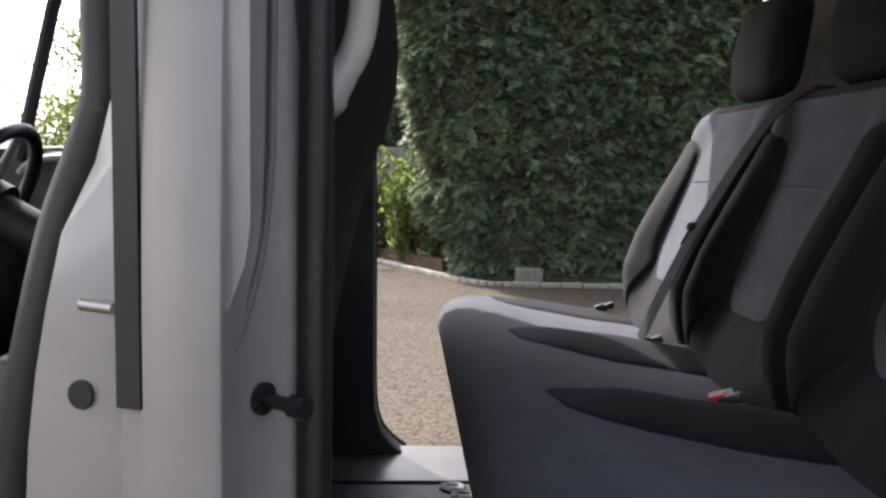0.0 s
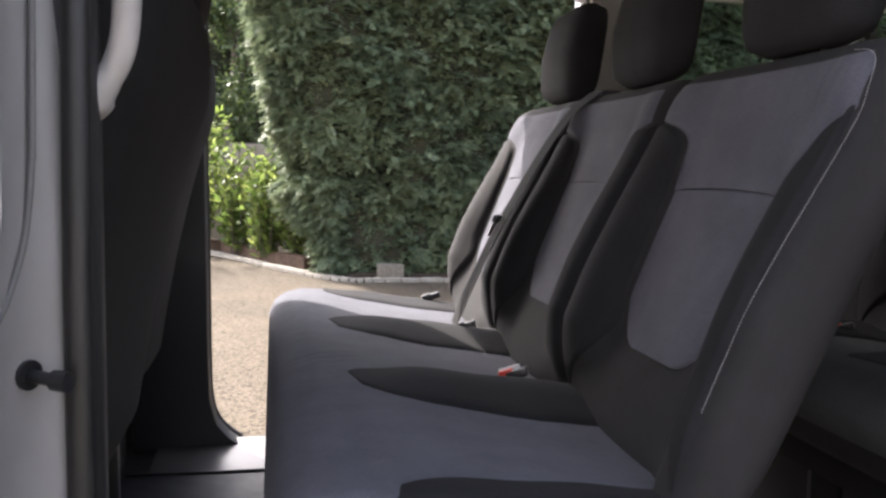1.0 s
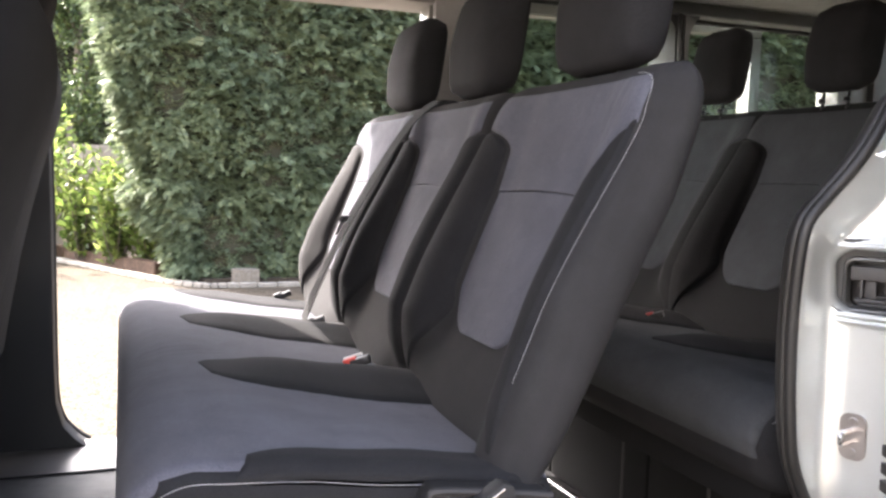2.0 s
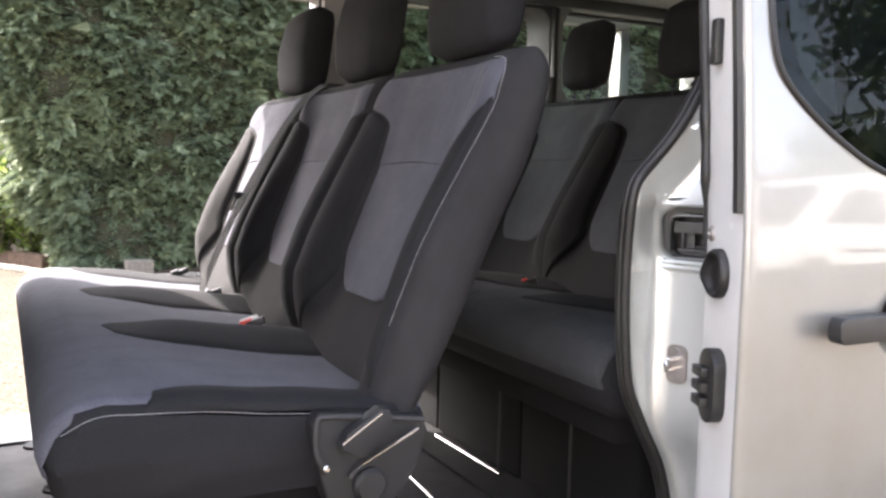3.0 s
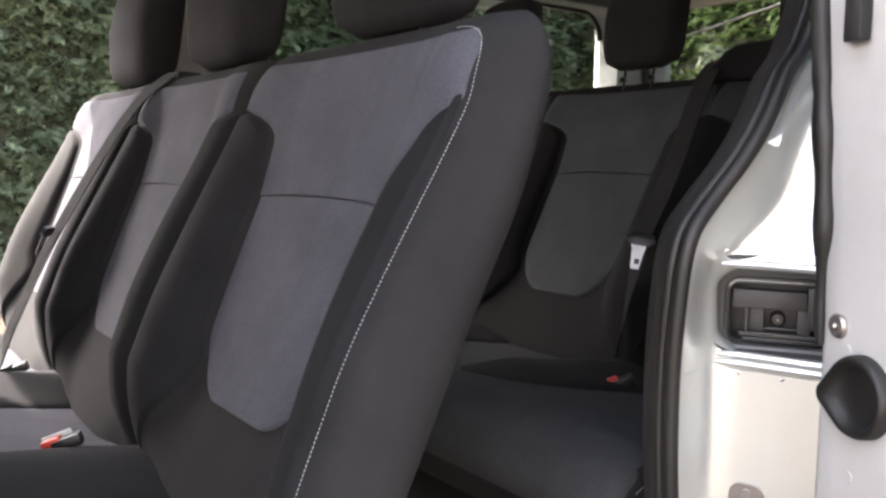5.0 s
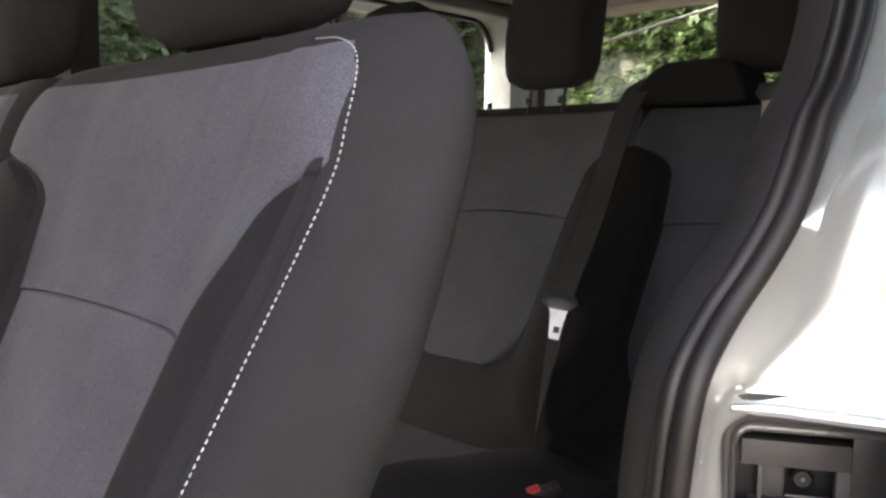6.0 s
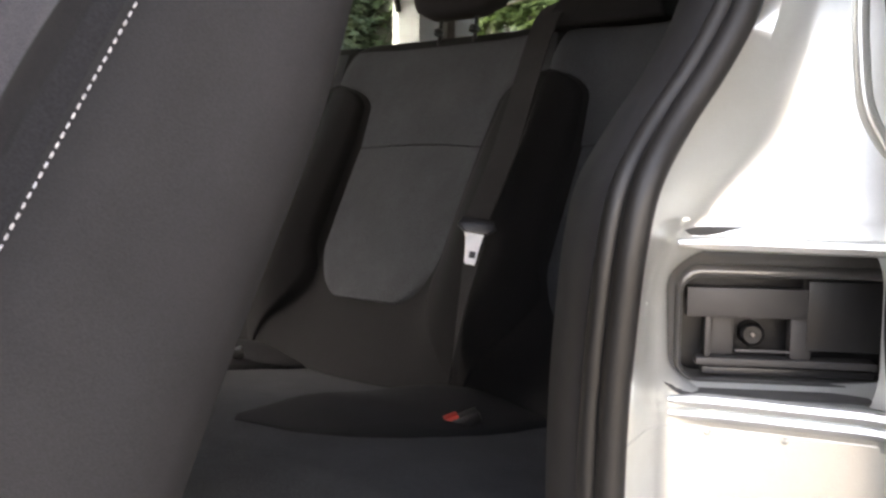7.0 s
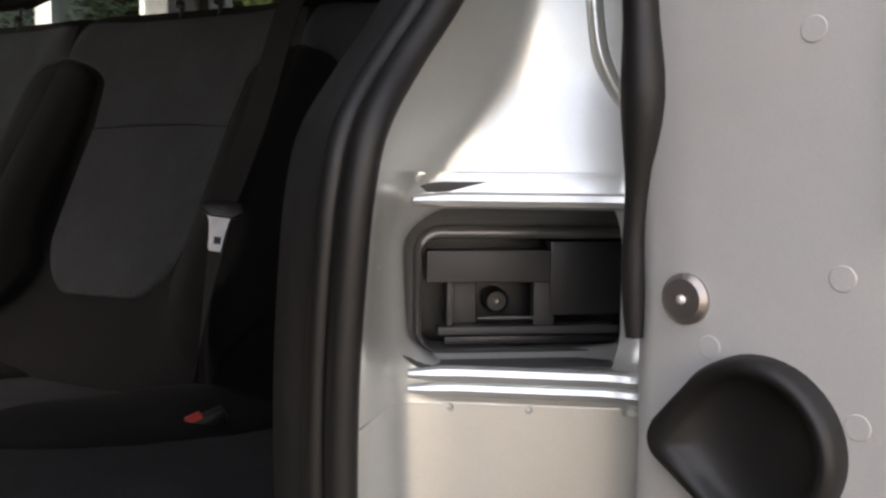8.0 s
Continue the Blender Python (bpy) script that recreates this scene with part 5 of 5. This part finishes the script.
part("window_bead", tube(smooth_path([(x, 2.346, z) for x, z in rounded(1.858, 2.556, 1.506, 1.860, 0.094, 6)], 2), 0.009, 6, up=(0, 1, 0)), RUBBER, van)
part("warning_sticker", disc((1.262, 2.349, 1.787), (0, -1, 0), 0.013, 0.001, 18), PALEPL, van, "round pale window sticker")
part("cant_trim", box(1.12, 2.66, 2.17, 2.20, 1.845, 1.884, 0.006), TRIM, van, "dark strip along the headliner")
part("grab_strap", tube([(1.80, 2.185, 1.88), (1.80, 2.180, 1.60)], 0.012, 8, up=(1, 0, 0), flat=0.4), TRIM, van)

# far sliding door, slid back along the outside
dfar = part("sliding_door_far", box(1.03, 2.335, 2.42, 2.50, 0.46, 1.44, 0.015), SILVER, van, "silver sliding door slid back")
for x0, x1 in ((1.03, 1.16), (2.285, 2.335)):
    part("window_post", box(x0, x1, 2.42, 2.49, 1.435, 1.84, 0.01), SILVER, dfar)
part("window_header", box(1.03, 2.335, 2.42, 2.48, 1.84, 1.89, 0.01), SILVER, dfar)

# sill, step and pillar foot on the far side
part("far_step", box(-0.06, 0.95, 2.16, 2.40, 0.36, 0.40, 0.008), BLACKP, van, "moulded black step")
part("far_sill_plate", prism([(1.965, 0.562), (2.10, 0.570), (2.175, 0.580), (2.235, 0.560), (2.245, 0.40), (2.225, 0.40), (2.21, 0.545), (1.965, 0.552)], "x", -0.20, 0.95, 0.003), SILL, van, "dark grey sill plate")
part("sill_joint", box(-0.25, 0.95, 1.962, 1.969, 0.5615, 0.566), BLACKP, van)
part("far_rocker", box(-0.3, 0.95, 2.30, 2.385, 0.26, 0.40, 0.015), SILVER, van)
foot = [(-0.26, FLOOR), (0.012, FLOOR + 0.008), (-0.020, 0.592), (-0.052, 0.63), (-0.068, 0.69), (-0.072, 0.80), (-0.075, 1.15), (-0.078, 1.36), (-0.075, 1.88), (-0.26, 1.88)]
part("far_pillar_front", prism(foot, "y", 2.13, 2.205, 0.008), TRIM, van, "black centre pillar trim")
# Outer corner, out of view, is cut back to let sun reach the far seat.
part("far_pillar_skin", prism([(-0.26, 2.206), (-0.092, 2.206), (-0.215, 2.385), (-0.26, 2.385)], "z", 0.40, 1.92, 0.004), SILVER, van)
# Header out of view, added to keep sun off the rear bench.
part("far_door_header", box(-0.08, 1.02, 2.20, 2.37, 1.80, 1.93, 0.015), PALEPL, van, "pale header above the doorway, added to block sun")
part("near_door_header", box(-0.08, 1.10, 0.60, 0.70, 1.80, 1.93, 0.015), PALEPL, van)
part("far_seal", tube(smooth_path([(x - 0.004, 2.212, z) for x, z in foot[1:9]], 4), 0.009, 8, up=(0, 1, 0)), RUBBER, van)
cab = part("cab_door_far", box(-1.30, -0.25, 2.26, 2.36, 0.40, 1.325, 0.02), TRIM, van, "dark cab door lining")
part("window_strip", tube([(-1.25, 2.262, 1.318), (-0.97, 2.262, 1.326), (-0.60, 2.262, 1.340), (-0.30, 2.262, 1.346)], 0.007, 8, up=(0, 1, 0)), MIDTRIM, cab, "grey strip under the window")
part("inner_pull", tube(smooth_path([(-0.985, 2.25, 1.268), (-0.962, 2.235, 1.286), (-0.92, 2.23, 1.303), (-0.86, 2.24, 1.308)], 4), 0.010, 8, up=(0, 1, 0)), PALEPL, cab, "pale door pull")
part("cab_door_frame", box(-0.30, -0.24, 2.28, 2.34, 1.30, 1.88, 0.01), TRIM, van)
part("cab_window_post", tube([(-0.985, 2.25, 1.30), (-0.88, 2.22, 1.68), (-0.80, 2.20, 1.90)], 0.018, 8, up=(0, 1, 0)), TRIM, van, "black quarter-light bar")

# tailgate
tg = part("tailgate", box(2.66, 2.74, 0.60, 2.32, 0.45, 1.36, 0.015), SILVER, van, "closed tailgate")
part("tailgate_lining", box(2.63, 2.662, 0.68, 2.24, 0.60, 1.36, 0.01), TRIM, tg)
for y0, y1 in ((0.60, 0.74), (2.16, 2.32)):
    part("tailgate_post", box(2.62, 2.74, y0, y1, 1.34, 1.89, 0.02), TRIM if y0 < 1 else MIDTRIM, tg)
part("tailgate_header", box(2.60, 2.74, 0.60, 2.32, 1.86, 1.925, 0.02), PALEPL, tg)
# Tint added here to cut the daylight on the rear bench.
part("rear_glass", box(2.70, 2.704, 0.72, 2.20, 1.34, 1.88), DIM, tg, "rear window, tint added to dim the rear bench")
part("wiper_rod", tube([(2.76, 2.15, 1.775), (2.77, 1.62, 1.865), (2.77, 1.45, 1.89)], 0.0045, 8), DULLST, tg, "thin grey rod behind the glass")
part("rod_clip", box(2.758, 2.782, 1.60, 1.645, 1.855, 1.872, 0.004), RED, tg, "small red clip")

# ---------------------------------------------------------------- near sliding door, slid back
def door_y(z):
    return 0.384 + 0.10 * max(0.0, z - 1.16) ** 1.35 + 0.05 * max(0.0, 0.85 - z) ** 1.5


DX0, DX1 = 0.877, 1.90
WIN = smooth_path([(0.905, 0, 1.80), (0.908, 0, 1.60), (0.912, 0, 1.50), (0.916, 0, 1.44), (0.932, 0, 1.395), (0.980, 0, 1.352), (1.045, 0, 1.312), (1.12, 0, 1.279), (1.20, 0, 1.265), (1.45, 0, 1.262), (1.88, 0, 1.262)], 5)


def skin_pt(x, z):
    e = max(0.0, 1 - (x - DX0) / 0.008)
    bowl = 0.034 * max(0.0, 1 - ((x - 1.190) / 0.056) ** 2 - ((z - 1.066) / 0.050) ** 2) ** 0.7
    return Vector((x, door_y(z) + 0.006 * e * e + bowl, z))


# one skin: full width below the window, then only the strip ahead of it
cols = [0, 0.003, 0.008, 0.018, 0.04, 0.07, 0.11, 0.145] + [0.165 + 0.0075 * k for k in range(33)] + [0.42, 0.47, 0.54, 0.62, 0.72, 0.82, 0.92, 1.0]
rows = [[skin_pt(DX0 + (DX1 - DX0) * f, z) for f in cols] for z in sorted([0.46 + 0.055 * k for k in range(11)] + [1.016 + 0.006 * k for k in range(19)] + [1.13, 1.15, 1.17, 1.19, 1.21, 1.23, 1.25, 1.26])]
for p in sorted([q for q in WIN if q.z > 1.264], key=lambda q: q.z):
    rows.append([skin_pt(DX0 + (p.x - DX0) * f, p.z) for f in cols])
door = part("sliding_door", sheet(rows, (0, 0.004, 0)), SILVER, van, "silver sliding door slid open beside the body", soft=60)
part("window_rubber", tube([Vector((p.x + 0.003, door_y(p.z) - 0.001, p.z + 0.002)) for p in WIN], 0.0045, 8, up=(0, 1, 0)), RUBBER, door, "black rubber window edge")
gl = []
for p in WIN:
    gl.append([Vector((p.x + (1.90 - p.x) * k / 6 if p.x < 1.88 else 1.88 + 0.003 * k, door_y(p.z) + 0.004, p.z)) for k in range(7)])
part("door_glass", sheet(gl, (0, 0.004, 0)), TINT, door, "dark tinted door window")
bd = []
for p in WIN:
    bd.append([Vector((p.x + 0.045 * k / 3, door_y(p.z + 0.0) + 0.0095, p.z + 0.012 * (k / 3) * (p.z < 1.45))) for k in range(4)])
part("glass_border", sheet(bd, (0, 0.002, 0)), CERAMIC, door, "black printed glass border")
part("door_back_post", box(1.86, DX1, 0.39, 0.47, 1.25, 1.84, 0.01), SILVER, door)
part("door_header", prism([(DX0, 1.79), (DX1, 1.79), (DX1, 1.87), (DX0 + 0.05, 1.87)], "y", 0.440, 0.50, 0.008), SILVER, door)

# the door's front end: slanted flange from the skin to the inner lining
rows = []
for k in range(24):
    z = 0.46 + (1.86 - 0.46) * k / 23
    y = door_y(z)
    rows.append([Vector((DX0 + 0.002, y + 0.008, z)), Vector((DX0 + 0.003, y + 0.014, z)), Vector((DX0 + 0.007, y + 0.024, z)), Vector((DX0 + 0.024, y + 0.062, z)),
                 Vector((DX0 + 0.040, y + 0.100, z)), Vector((DX0 + 0.047, y + 0.118, z)), Vector((DX0 + 0.057, y + 0.126, z)), Vector((DX0 + 0.16, y + 0.130, z))])
flange = part("door_end", sheet(rows, (0.004, -0.002, 0)), FLANGE_LIT, door, "silver painted door end", soft=50)
part("door_lining", box(DX0 + 0.10, 1.94, 0.510, 0.516, 0.48, 1.22, 0.002), TRIM, door, "dark door lining")
NRM = Vector((-0.92, 0.39, 0)).normalized()


def on_flange(y, z, out=0.0):
    q = y - door_y(z)
    x = float(np.interp(q, [0.008, 0.024, 0.062, 0.100, 0.118], [0.002, 0.007, 0.024, 0.040, 0.047])) + DX0
    return Vector((x, y, z)) + NRM * out


rub = [[on_flange(door_y(z) + d, z, 0.001 + o) for d, o in ((0.012, 0.0), (0.015, 0.006), (0.024, 0.007), (0.028, 0.0))] for z in [1.222 + 0.6 * k / 10 for k in range(11)]]
part("edge_rubber", sheet(rub, (0.002, 0, 0)), RUBBER, flange, "black rubber strip on the door edge")
screw = part("screw", disc(on_flange(0.489, 1.190, 0.004), NRM, 0.0104, 0.006, 22, bevel=0.0022), DULLST, flange, "dull steel screw head")
# Small raised bright dot at the centre of the screw head.
part("screw_recess", disc(on_flange(0.489, 1.190, 0.0058), NRM, 0.0020, 0.003, 10, bevel=0.0010), BRIGHT, screw)


def rubber_cup():
    """An egg-shaped rubber cup with a rolled rim, drawn out to a blunt tip towards the inside."""
    c = on_flange(0.446, 1.139, 0.0)
    u = Vector((-NRM.y, NRM.x, 0)) * -1
    rings = []
    for r1, r2, tip, proud in ((0.0335, 0.0120, 0.046, 0.0), (0.0330, 0.0115, 0.046, 0.008), (0.0310, 0.0095, 0.046, 0.0120), (0.0285, 0.0070, 0.045, 0.0122), (0.0265, 0.0045, 0.042, 0.0100), (0.0255, 0.0040, 0.036, 0.0060), (0.0215, 0.0040, 0.030, 0.0015), (0.0030, 0.0010, 0.016, 0.0010)):
        ring = []
        for k in range(48):
            a = 2 * math.pi * k / 48
            n = Vector((math.cos(a), math.sin(a)))
            c1, c2 = Vector((0.014, 0.0)), Vector((tip, -0.005))
            p = c1 + n * r1 if c1.dot(n) + r1 >= c2.dot(n) + r2 else c2 + n * r2
            ring.append(c + NRM * proud + u * p.x + Vector((0, 0, p.y)))
        rings.append(ring)
    return part("rubber_cup", loft(rings), RUBBER, flange, "black egg-shaped rubber locating cup", soft=60)


rubber_cup()
plug = part("contact_block", prism(rounded(-0.027, 0.027, -0.050, 0.050, 0.026), "y", -0.017, 0.0, 0.006), BLACKP, flange, "black electrical contact block")
plug.matrix_basis = Matrix.Translation(on_flange(0.448, 0.990, 0.0)) @ Matrix.Rotation(math.atan2(NRM.x, -NRM.y), 4, "Z")
for dz in (0.018, -0.002, -0.022):
    part("contact_finger", box(-0.024, 0.010, -0.028, -0.012, dz - 0.0065, dz + 0.0065, 0.002), BLACKP, plug)
part("top_latch", box(-0.012, 0.008, -0.012, 0.0, -0.03, 0.03, 0.004), BLACKP, flange).matrix_basis = Matrix.Translation(on_flange(0.475, 1.445, 0.0)) @ Matrix.Rotation(math.atan2(NRM.x, -NRM.y), 4, "Z")
for y, z in ((0.433, 1.204), (0.479, 1.172), (0.426, 1.153), (0.446, 1.29), (0.47, 1.07), (0.43, 1.04)):
    part("weld_dimple", disc(on_flange(y, z, 0.0005), NRM, 0.0056, 0.003, 18, bevel=0.0012), FLANGE_LIT, flange)

# Rubber bead; its thin lower end stands for the gap's shadow.
part("inner_edge_seal", tube([(DX0 + 0.055 - 0.009 * sstep(1.20, 1.28, z), door_y(z) + 0.128 - 0.008 * sstep(1.20, 1.28, z), z) for z in [1.17 + 0.01 * k for k in range(65)]], [0.004 + 0.0048 * sstep(1.17, 1.29, 1.17 + 0.01 * k) + 0.0012 * math.sin(k * 0.8) * (k < 22) for k in range(65)], 12, up=(1, 0, 0)), RUBBER, flange, "black rubber bead on the door edge, tapering into the gap's shadow")

# handle
hd = part("door_handle", prism(rounded(1.009, 1.290, 1.054, 1.089, 0.012), "y", 0.347, 0.368, 0.005, 3), BLACKP, door, "matt black pull handle")
part("handle_boss", prism([(1.188 + 0.040 * math.cos(radians(a)), 1.074 + 0.040 * math.sin(radians(a))) for a in range(0, 181, 12)], "y", 0.364, 0.392, 0.003), BLACKP, hd, "black half-round boss behind the handle")
part("handle_foot", box(1.034, 1.060, 0.360, 0.390, 1.058, 1.085, 0.004), BLACKP, hd)
part("handle_foot", box(1.262, 1.284, 0.360, 0.390, 1.058, 1.085, 0.004), BLACKP, hd)

# ---------------------------------------------------------------- near centre pillar
bp = []
for k in range(30):
    z = 0.45 + (1.90 - 0.45) * k / 29
    t = 0.10 * max(0.0, z - 1.2) ** 1.3
    f = float(np.interp(z, [0.45, 1.09, 1.17, 1.25, 1.33, 1.40, 1.9], [-0.30, -0.272, -0.262, -0.245, -0.208, -0.206, -0.20]))
    bp.append([Vector((f, 0.640 + t, z)), Vector((f + 0.006, 0.612 + t, z)), Vector((-0.196, 0.590 + t, z)), Vector((-0.186, 0.575 + t, z)), Vector((-0.180, 0.556 + t, z)),
               Vector((-0.162, 0.548 + t, z)), Vector((-0.160, 0.534 + t, z)), Vector((-0.152, 0.530 + t, z)), Vector((-0.118, 0.530 + t, z)), Vector((-0.112, 0.534 + t, z)),
               Vector((-0.113, 0.556 + t, z)), Vector((-0.112, 0.585 + t, z)), Vector((-0.108, 0.614 + t, z)), Vector((-0.094, 0.634 + t, z)), Vector((-0.084, 0.646 + t, z)), Vector((-0.074, 0.655 + t, z))])
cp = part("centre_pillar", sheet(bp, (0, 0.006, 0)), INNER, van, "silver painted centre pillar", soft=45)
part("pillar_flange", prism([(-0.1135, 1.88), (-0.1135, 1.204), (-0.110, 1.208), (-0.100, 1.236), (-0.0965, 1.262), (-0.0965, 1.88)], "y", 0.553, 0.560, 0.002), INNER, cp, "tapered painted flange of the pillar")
# Thin grey tube draws the shadow along the flange's groove.
part("pillar_groove", tube(smooth_path([(-0.094, 0.674, 1.88), (-0.095, 0.634, 1.36), (-0.096, 0.630, 1.30), (-0.101, 0.624, 1.24), (-0.109, 0.604, 1.195), (-0.113, 0.580, 1.175)], 5), 0.003, 8, up=(0, 1, 0)), MIDTRIM, cp, "grey bead standing for the groove's shadow")
part("pillar_strip", prism([(-0.178, 0.552), (-0.163, 0.545), (-0.163, 0.538), (-0.180, 0.545)], "z", 1.145, 1.90), RUBBER, cp, "black rubber pillar strip")
part("front_seal", tube(smooth_path([(-0.215, 0.645, 1.88), (-0.217, 0.645, 1.40), (-0.222, 0.645, 1.334), (-0.250, 0.645, 1.255), (-0.270, 0.645, 1.173), (-0.285, 0.645, 1.09), (-0.30, 0.645, 0.90), (-0.30, 0.645, 0.55)], 5), 0.017, 10, up=(0, 1, 0)), RUBBER, van, "black rubber door seal")
part("striker_pin", tube([(-0.214, 0.582, 1.205), (-0.187, 0.566, 1.205)], 0.0042, 10), DULLST, cp, "steel striker pin")
part("blanking_plug", disc((-0.222, 0.5955, 1.139), (-0.3, -1, 0), 0.0105, 0.006, 20, bevel=0.001), RUBBER, cp, "round black blanking plug")
pin = part("buffer_pin", tube([(-0.106, 0.627, 1.130), (-0.072, 0.607, 1.128)], 0.0055, 12), BLACKP, cp, "black rubber door buffer pin")
part("buffer_head", tube([(-0.078, 0.6105, 1.1284), (-0.066, 0.6035, 1.128)], 0.0085, 14), BLACKP, pin)
part("buffer_collar", tube([(-0.110, 0.6295, 1.1304), (-0.0985, 0.6225, 1.130)], 0.0125, 16), BLACKP, pin)
part("centre_seal", tube([(-0.068, 0.652, 0.55), (-0.068, 0.652, 1.2), (-0.066, 0.660, 1.5), (-0.06, 0.69, 1.88)], 0.012, 10, up=(0, 1, 0)), RUBBER, van, "black rubber door seal")
part("centre_trim", prism([(-0.24, 0.652), (-0.062, 0.662), (-0.055, 0.69), (-0.062, 0.74), (-0.16, 0.76), (-0.24, 0.70)], "z", FLOOR, 1.88, 0.008), TRIM, van, "black centre pillar trim")
part("grab_handle", tube(smooth_path([(-0.075, 0.715, 1.352), (-0.062, 0.705, 1.362), (-0.042, 0.700, 1.388), (-0.033, 0.698, 1.43), (-0.032, 0.70, 1.52), (-0.040, 0.705, 1.60), (-0.062, 0.715, 1.64)], 6), [0.021] * 7 + [0.018, 0.016, 0.0145] + [0.0125] * 23 + [0.014] * 4, 12, up=(0, 1, 0)), PALEPL, van, "pale grey curved grab handle")
part("near_sill", box(-0.2, 1.0, 0.53, 0.66, 0.36, 0.42, 0.01), BLACKP, van, "black entry step")
part("near_sill_plate", prism([(0.66, 0.562), (0.72, 0.568), (0.72, 0.55), (0.655, 0.545), (0.64, 0.41), (0.625, 0.41), (0.64, 0.555)], "x", -0.20, 0.99, 0.002), MAT, van)
part("near_rocker", box(-0.3, 1.0, 0.53, 0.60, 0.26, 0.37, 0.015), SILVER, van)

# ---------------------------------------------------------------- cab
part("dashboard", prism([(-1.60, 0.70), (-0.98, 0.75), (-0.92, 0.95), (-0.95, 1.14), (-1.08, 1.22), (-1.60, 1.26)], "y", 0.70, 2.22, 0.03, 3), TRIM, van, "dark grey dashboard")
part("bulkhead", box(-1.70, -1.58, 0.62, 2.28, 0.45, 1.26, 0.02), SILVER, van)
part("windscreen", sheet([[Vector((-1.58 + 0.55 * v, 0.66 + 1.56 * u, 1.26 + 0.64 * v)) for u in (0, 0.5, 1)] for v in (0, 0.5, 1)], (0, 0, 0.004)), GLASS, van, "clear windscreen").visible_shadow = False
for y in (0.63, 2.23):
    part("windscreen_pillar", tube([(-1.60, y, 1.24), (-1.30, y, 1.60), (-1.02, y, 1.90)], 0.035, 10, up=(0, 1, 0)), TRIM, van)

wheel = thing("steering_wheel", "black steering wheel with a bright spoke insert", "steering wheel", at=(-0.90, 1.87, 1.20))
wheel.rotation_euler = (0, radians(-62), 0)
ring = []
for k in range(37):
    a = 2 * math.pi * k / 36
    ring.append(Vector((0.185 * math.cos(a), 0.185 * math.sin(a), 0)))
part("rim", tube(ring, 0.016, 10), BLACKP, wheel)
part("hub", disc((0, 0, 0.02), (0, 0, 1), 0.07, 0.06, 20, bevel=0.015), BLACKP, wheel)
for a in (0, 180, 270):
    d = Vector((math.cos(radians(a)), math.sin(radians(a)), 0))
    part("spoke", tube([d * 0.05, d * 0.12, d * 0.178], [0.02, 0.014, 0.012], 8, up=(0, 0, 1), flat=0.5), PALEPL, wheel)
part("column", tube([(0, 0, -0.02), (0, 0, -0.25)], 0.05, 12), TRIM, wheel)

# wheels
for x in (-1.25, 1.93):
    for y, o in ((0.555, -1), (2.36, 1)):
        wh = part("wheel", disc((x, y, 0.325), (0, o, 0), 0.325, 0.20, 36, bevel=0.03), RUBBER, van, "black tyre on a silver rim")
        part("rim", disc((x, y + o * 0.002, 0.325), (0, o, 0), 0.205, 0.02, 28, dish=0.03, bevel=0.008), DULLST, wh)
